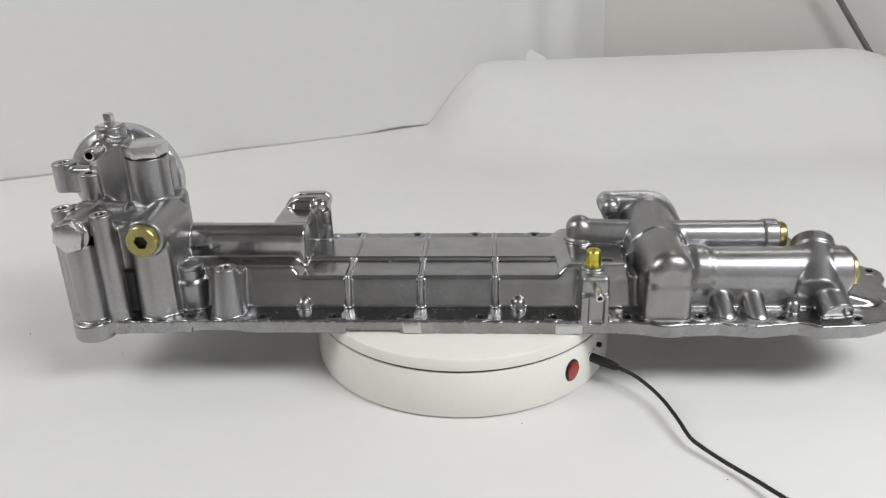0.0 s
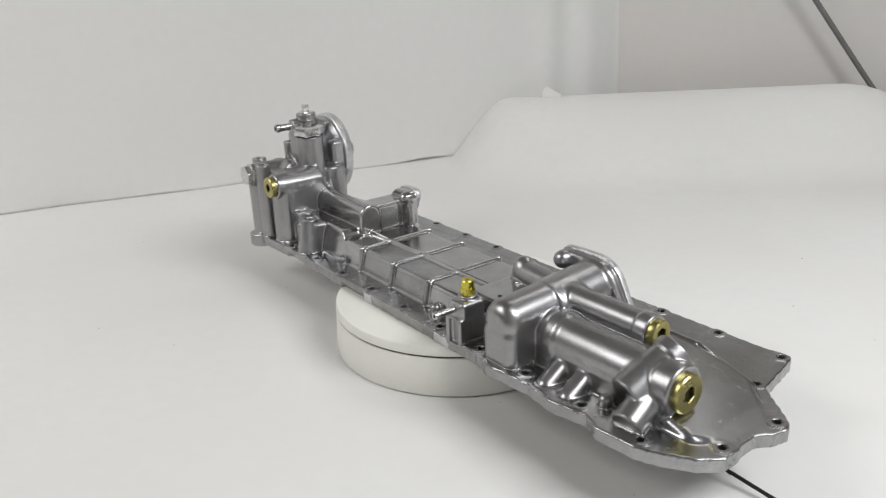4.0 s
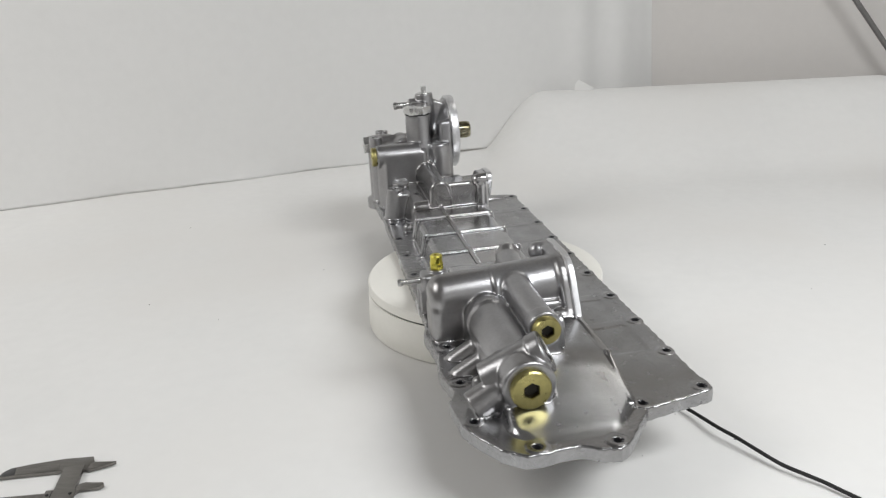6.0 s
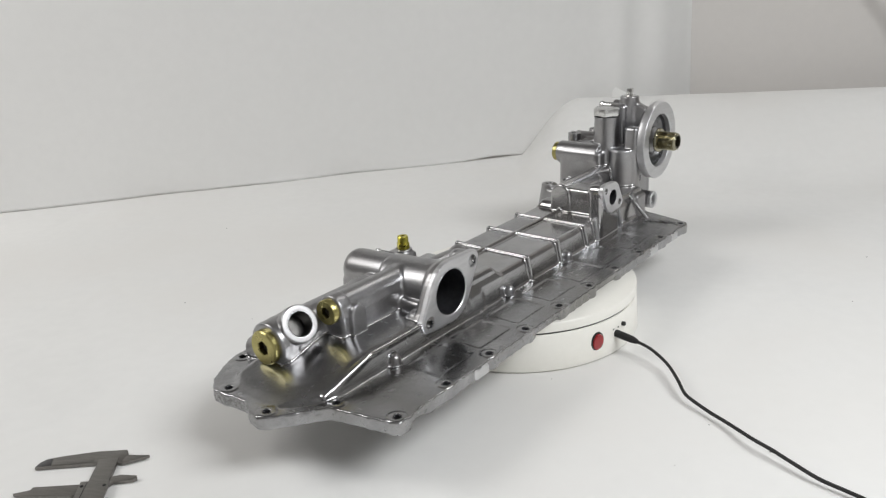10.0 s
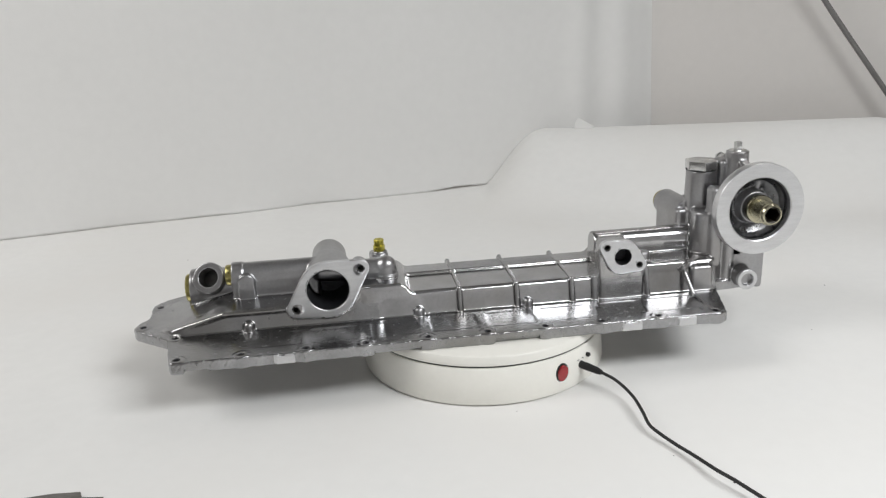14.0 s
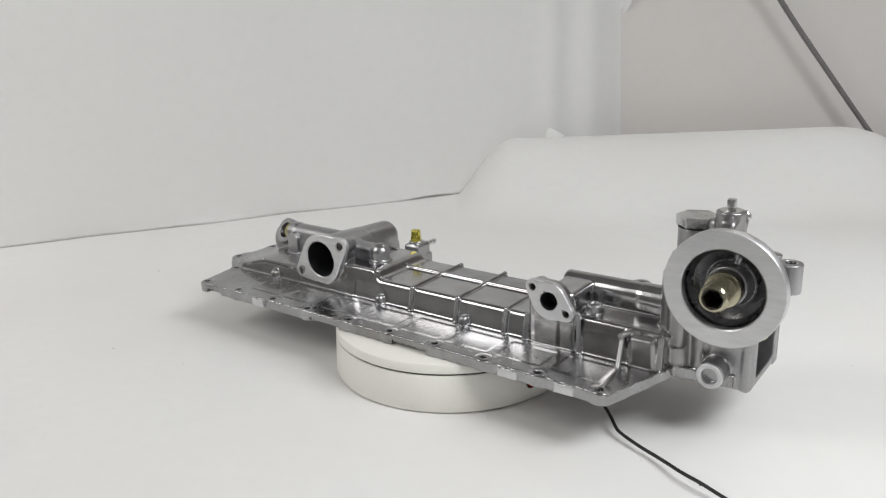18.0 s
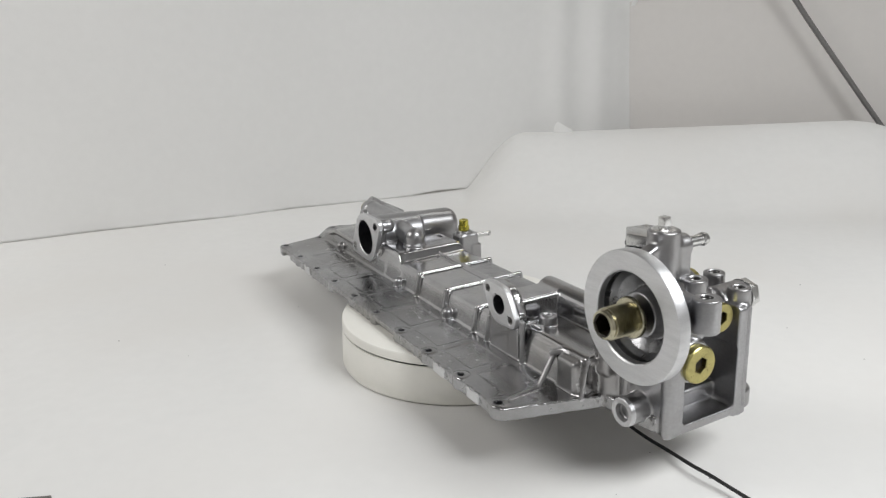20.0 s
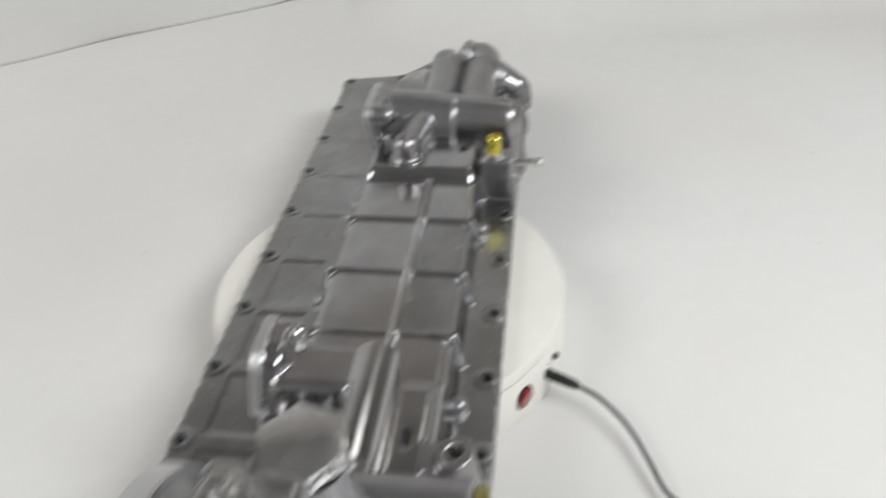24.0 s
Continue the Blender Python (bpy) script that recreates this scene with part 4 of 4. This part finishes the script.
for _ in range(2):
    island = np.arange(len(CF))
    joined = face_owner[FA] == face_owner[FB]
    a, b = FA[joined], FB[joined]
    while True:
        low = np.minimum(island[a], island[b])
        before = island.copy()
        np.minimum.at(island, a, low)
        np.minimum.at(island, b, low)
        island = island[island]
        if (island == before).all():
            break
    ids, sizes = np.unique(island, return_counts=True)
    size_of = dict(zip(ids.tolist(), sizes.tolist()))
    biggest = {}
    for i in ids.tolist():
        o = int(face_owner[i])
        if o not in biggest or size_of[i] > size_of[biggest[o]]:
            biggest[o] = i
    edge_a, edge_b = FA[~joined], FB[~joined]
    for i in ids.tolist():
        o = int(face_owner[i])
        if biggest[o] == i:
            continue
        near = np.concatenate([face_owner[edge_b[island[edge_a] == i]], face_owner[edge_a[island[edge_b] == i]]])
        near = [n for n in near.tolist() if PARTS[n][1] in (CAST, COVER, PLATE) or PARTS[n][1] == PARTS[o][1]]
        if near and (PARTS[o][1] in (CAST, COVER, PLATE) or size_of[i] < 30):
            face_owner[island == i] = max(set(near), key=near.count)
for q, (name, mat, label) in enumerate(PARTS):
    mine = CF[face_owner == q]
    if len(mine) < 4:
        continue
    used, local = np.unique(mine, return_inverse=True)
    me = bpy.data.meshes.new(name)
    me.from_pydata(CV[used].tolist(), [], local.reshape(-1, 4).tolist())
    me.materials.append(mat)
    me.shade_smooth()
    if mat == MILLED:
        me.set_sharp_from_angle(angle=radians(30))
    else:
        me.normals_split_custom_set_from_vertices(VN[used].tolist())
    ob = new(name, me)
    ob.parent = cover
    if label:
        tagged(ob, label)
del FIELD, OWNER


# ---- fittings of the casting ----
def mm(*p):
    return Vector(p) / 1000


def socket_plug(name, c, axis, r, hex_r, thick, mat, label):
    """A round plug with a chamfered rim and a hexagon socket."""
    m = Matrix.Translation(c) @ turn_to(axis)
    bm = bmesh.new()
    seg = 36
    prof = [(r * 0.93, -thick), (r, -thick), (r, -thick * 0.18), (r * 0.93, 0)]
    rings = [[bm.verts.new(m @ Vector((q * math.cos(2 * math.pi * k / seg), q * math.sin(2 * math.pi * k / seg), h))) for k in range(seg)] for q, h in prof]

    def hexpoint(k, s=1.0):
        a = 2 * math.pi * k / seg
        b = (a % (math.pi / 3)) - math.pi / 6
        q = hex_r * s * math.cos(math.pi / 6) / math.cos(b)
        return q * math.cos(a), q * math.sin(a)
    rings.append([bm.verts.new(m @ Vector((*hexpoint(k, 1.08), 0))) for k in range(seg)])
    rings.append([bm.verts.new(m @ Vector((*hexpoint(k), -0.0008))) for k in range(seg)])
    for a, b in zip(rings, rings[1:]):
        for k in range(seg):
            bm.faces.new([a[k], a[(k + 1) % seg], b[(k + 1) % seg], b[k]])
    ob = part(name, bm, mat, cover, label)
    bm = bmesh.new()
    lo = [bm.verts.new(m @ Vector((*hexpoint(k), -0.0008))) for k in range(seg)]
    hi = [bm.verts.new(m @ Vector((*hexpoint(k, 0.97), -0.0040))) for k in range(seg)]
    for k in range(seg):
        bm.faces.new([lo[k], lo[(k + 1) % seg], hi[(k + 1) % seg], hi[k]])
    part("hex_socket", bm, SOCKETWALL, ob, "yellow hexagon socket, darkened for its shade")
    part("socket_floor", lathe([(0, -0.0046), (hex_r * 0.5, -0.0041), (hex_r * 1.02, -0.0040)], 24, c, axis), SOCKET, ob, "drilled floor of the socket, darkened for its depth")
    return ob


socket_plug("end_plug", mm(308, -41, 83.5), (1, 0, 0), 0.0148, 0.0062, 0.0065, ZINC, "large yellow zinc plug with a hexagon socket")
socket_plug("end_plug", mm(262, -14.4, 103), (1, 0, 0), 0.0108, 0.0052, 0.006, ZINC, "small yellow zinc plug with a hexagon socket")
socket_plug("end_plug", mm(-236.2, -90, 128.3), (0, -1, 0), 0.0122, 0.0052, 0.006, ZINC, "yellow zinc plug with a hexagon socket on the side")
socket_plug("end_plug", mm(-317.5, -16.3, 103.5), (-1, 0, 0), 0.0145, 0.0062, 0.0065, ZINC, "large yellow zinc plug in the window")
socket_plug("end_plug", mm(-310, -43.5, 131), (-1, 0, 0), 0.0114, 0.0052, 0.0065, ZINC, "small yellow zinc plug in the window")
for c, ax, r in ((mm(308, -41, 83.5), (1, 0, 0), 0.0148), (mm(262, -14.4, 103), (1, 0, 0), 0.0108), (mm(-236.2, -90, 128.3), (0, -1, 0), 0.0122), (mm(-317.5, -16.3, 103.5), (-1, 0, 0), 0.0145), (mm(-310, -43.5, 131), (-1, 0, 0), 0.0114)):
    n = Vector(ax)
    part("sealing_washer", lathe([(r * 0.6, -0.0082), (r * 1.04, -0.0082), (r * 1.04, -0.0066), (r * 0.6, -0.0066)], 36, c, n), STEEL, cover, "thin steel sealing washer")


def hex_head(name, c, axis, across, height, mat, label, turn=0.0):
    r = across / math.sqrt(3)
    return part(name, prism(ngon(6, r, turn), 0, height, c, axis, 0.0009), mat, cover, label)


hex_head("hex_bolt", mm(-289, -86.8, 133.6), (0, -1, 0), 0.0215, 0.0078, STEEL, "bright steel hexagon bolt", 0.25)
part("bolt_washer", lathe([(0.004, 0), (0.0128, 0), (0.0128, 0.0016), (0.004, 0.0016)], 32, mm(-289, -85.4, 133.6), (0, -1, 0)), STEEL, cover, "flat steel washer")
hex_head("hex_cap", mm(-250, -24, 178), (0, 0, 1), 0.0312, 0.0095, STEEL, "wide bright hexagon cap on the tower", 0.3)
part("cap_flange", lathe([(0.005, 0), (0.0163, 0), (0.0163, 0.0014), (0.005, 0.0014)], 40, mm(-250, -24, 177)), DARKGAP, cover, "dark sealing ring under the cap")
part("square_plug", prism([(-0.0032, -0.0032), (0.0032, -0.0032), (0.0032, 0.0032), (-0.0032, 0.0032)], 0, 0.0098, mm(-282.5, -9, 198), (0, 0, 1), 0.0007), STEEL, cover, "square steel plug on the vent tower")
part("plug_collar", lathe([(0, 0), (0.0092, 0), (0.0092, 0.0010), (0.0070, 0.0016), (0, 0.0016)], 32, mm(-282.5, -9, 197.9)), STEEL, cover)
part("hose_barb", lathe([(0.0028, 0.0), (0.0052, 0.0), (0.0052, 0.0015), (0.0043, 0.002), (0.0043, 0.0155), (0.0052, 0.0165), (0.0052, 0.0184), (0.0044, 0.0208), (0.0030, 0.0210), (0.0028, 0.0200), (0.0028, 0.0)], 24, mm(-283, -29.8, 184.3), (0, -1, 0.0)), STEEL, cover, "small steel hose barb")
# a black disc closes each barb in place of the shade down its hole
part("barb_bore", lathe([(0, 0.014), (0.00285, 0.014), (0.00285, 0.0135), (0, 0.0135)], 16, mm(-283, -29.8, 184.3), (0, -1, 0)), DARKGAP, cover, "black disc for the shade inside the barb")
part("hose_barb", lathe([(0.0018, 0.0), (0.0040, 0.0), (0.0040, 0.0015), (0.0029, 0.002), (0.0029, 0.0195), (0.0036, 0.0202), (0.0036, 0.0215), (0.0030, 0.0235), (0.0018, 0.0235), (0.0018, 0.0)], 20, mm(103, -82, 90.2), (0, -1, 0)), STEEL, cover, "small steel hose barb")
part("barb_bore", lathe([(0, 0.0225), (0.00185, 0.0225), (0.00185, 0.022), (0, 0.022)], 16, mm(103, -82, 90.2), (0, -1, 0)), DARKGAP, cover, "black disc for the shade inside the barb")
bleeder = part("bleeder_screw", prism(ngon(6, 0.0066), 0, 0.006, mm(102.2, -68.5, 100), (0, 0, 1), 0.0005), BRASSY, cover, "bright yellow bleeder screw")
part("bleeder_head", lathe([(0, 0), (0.0056, 0), (0.0056, 0.0062), (0.0049, 0.0070), (0.0018, 0.0070), (0.0016, 0.0050), (0, 0.0050)], 24, mm(102.2, -68.5, 106)), BRASSY, bleeder)
part("filter_seat", lathe([(0.0328, 0.0200), (0.0478, 0.0200), (0.0488, 0.0210), (0.0488, 0.0297), (0.0482, 0.0305), (0.0345, 0.0305), (0.0334, 0.0296), (0.0328, 0.0200)], 96, mm(-291.5, 0, 142.5), (0, 1, 0)), MILLED, cover, "wide turned aluminium seat ring for the filter")


part("drain_seat", lathe([(0.0066, 0.0250), (0.0070, 0.0277), (0.0076, 0.0280), (0.0106, 0.0280), (0.0112, 0.0274), (0.0113, 0.0240)], 48, mm(-285.1, 0, 64.5), (0, 1, 0)), MILLED, cover, "bright flat ring of the drain boss")


def bore_liner(c, axis, r, depth, name, label, thread=0.0):
    """The clean wall of a bore, with a bright chamfer at its mouth and a thread if there is one."""
    prof = [(0, -depth), (r - 0.0003, -depth)]
    h = -depth
    while thread and h < -0.0012:
        prof += [(r - 0.0003, h), (r - 0.0008, h + thread * 0.5)]
        h += thread
    prof += [(r - 0.0003, -0.0005)]
    # the liner's dark colour carries the shade of the hole
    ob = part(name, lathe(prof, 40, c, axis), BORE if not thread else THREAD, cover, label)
    part("chamfer", lathe([(r - 0.0003, -0.0006), (r + 0.0004, 0.00012), (r + 0.0007, 0.00012), (r + 0.0008, -0.0004)], 40, c, axis), MILLED, ob, "bright chamfer of the bore")


bore_liner(mm(-140.5, 41, 106.5), (0, 1, 0), 0.0090, 0.0155, "oil_bore", "dark round oil bore")
bore_liner(mm(159, 36, 95.8), (0, 1, 0), 0.0210, 0.055, "water_bore", "wide dark round duct opening")
bore_liner((pc + pn * 1.5) / 1000, tuple(pn), 0.0104, 0.016, "side_bore", "dark threaded side bore", 0.0015)
for u, v, w in ((-123.6, 41, 117.3), (-158.1, 41, 97.1), (125.6, 36, 116), (192, 36, 77.5)):
    bore_liner(mm(u, v, w), (0, 1, 0), 0.0036, 0.010, "threaded_bore", "tapped bolt hole", 0.00125)
for u, v, w in ((-301.5, 1.4, 164.5), (-299, -24.6, 163), (-333.5, 0.7, 164.5), (-267.5, -80, 148), (-303, -67.5, 148.5), (-183, -68.5, 99)):
    bore_liner(mm(u, v, w), (0, 0, 1), 0.0045, 0.012, "threaded_bore", "tapped bolt hole", 0.00125)
for x, y in BACK_HOLES + FRONT_HOLES:
    bore_liner(mm(x, y, 61.15), (0, 0, 1), 0.0031, 0.011, "through_bore", "small dark bolt hole through the flange")
# filter nipple with its thread
prof = [(0.0082, 0.0), (0.0152, 0.0), (0.0152, 0.002), (0.0146, 0.003), (0.0116, 0.0034)]
for k in range(13):
    h = 0.0040 + 0.0015 * k
    prof += [(0.0117, h), (0.0117, h + 0.0003), (0.0103, h + 0.0008), (0.0103, h + 0.0011)]
prof += [(0.0112, 0.0242), (0.0102, 0.0262), (0.0086, 0.0266)]
nipple = part("filter_nipple", lathe(prof, 40, mm(-291.5, 27.5, 142.5), (0, 1, 0)), NIPPLE, cover, "threaded steel filter nipple with a hexagon bore")
bm = bmesh.new()
m = Matrix.Translation(mm(-291.5, 27.5, 142.5)) @ turn_to((0, 1, 0))
seg = 36
outer = [bm.verts.new(m @ Vector((0.0086 * math.cos(2 * math.pi * k / seg), 0.0086 * math.sin(2 * math.pi * k / seg), 0.0266))) for k in range(seg)]


def hexring(r, h):
    out = []
    for k in range(seg):
        a = 2 * math.pi * k / seg
        b = (a % (math.pi / 3)) - math.pi / 6
        q = r * math.cos(math.pi / 6) / math.cos(b)
        out.append(bm.verts.new(m @ Vector((q * math.cos(a), q * math.sin(a), h))))
    return out


inner = hexring(0.0080, 0.0258)
deep = hexring(0.0078, 0.004)
for a, b in ((outer, inner), (inner, deep)):
    for k in range(seg):
        bm.faces.new([a[k], a[(k + 1) % seg], b[(k + 1) % seg], b[k]])
bm.faces.new(deep)
# coloured almost black for the shade inside the nipple
part("hex_bore", bm, SOCKET, nipple, "dark hexagon bore")


# ---- movement ----
def motions():
    """The platter turns clockwise at a steady pace and carries the cover."""
    rate, first = 11.622, 2.868
    walk(platter, [(t, pose(0, 0, 0, 0, 0, -rate * t)) for t in range(0, 25, 2)])
    walk(cover, [(t, pose(0, 0, 0, 0, 0, -first - rate * t)) for t in range(0, 25, 2)])


motions()
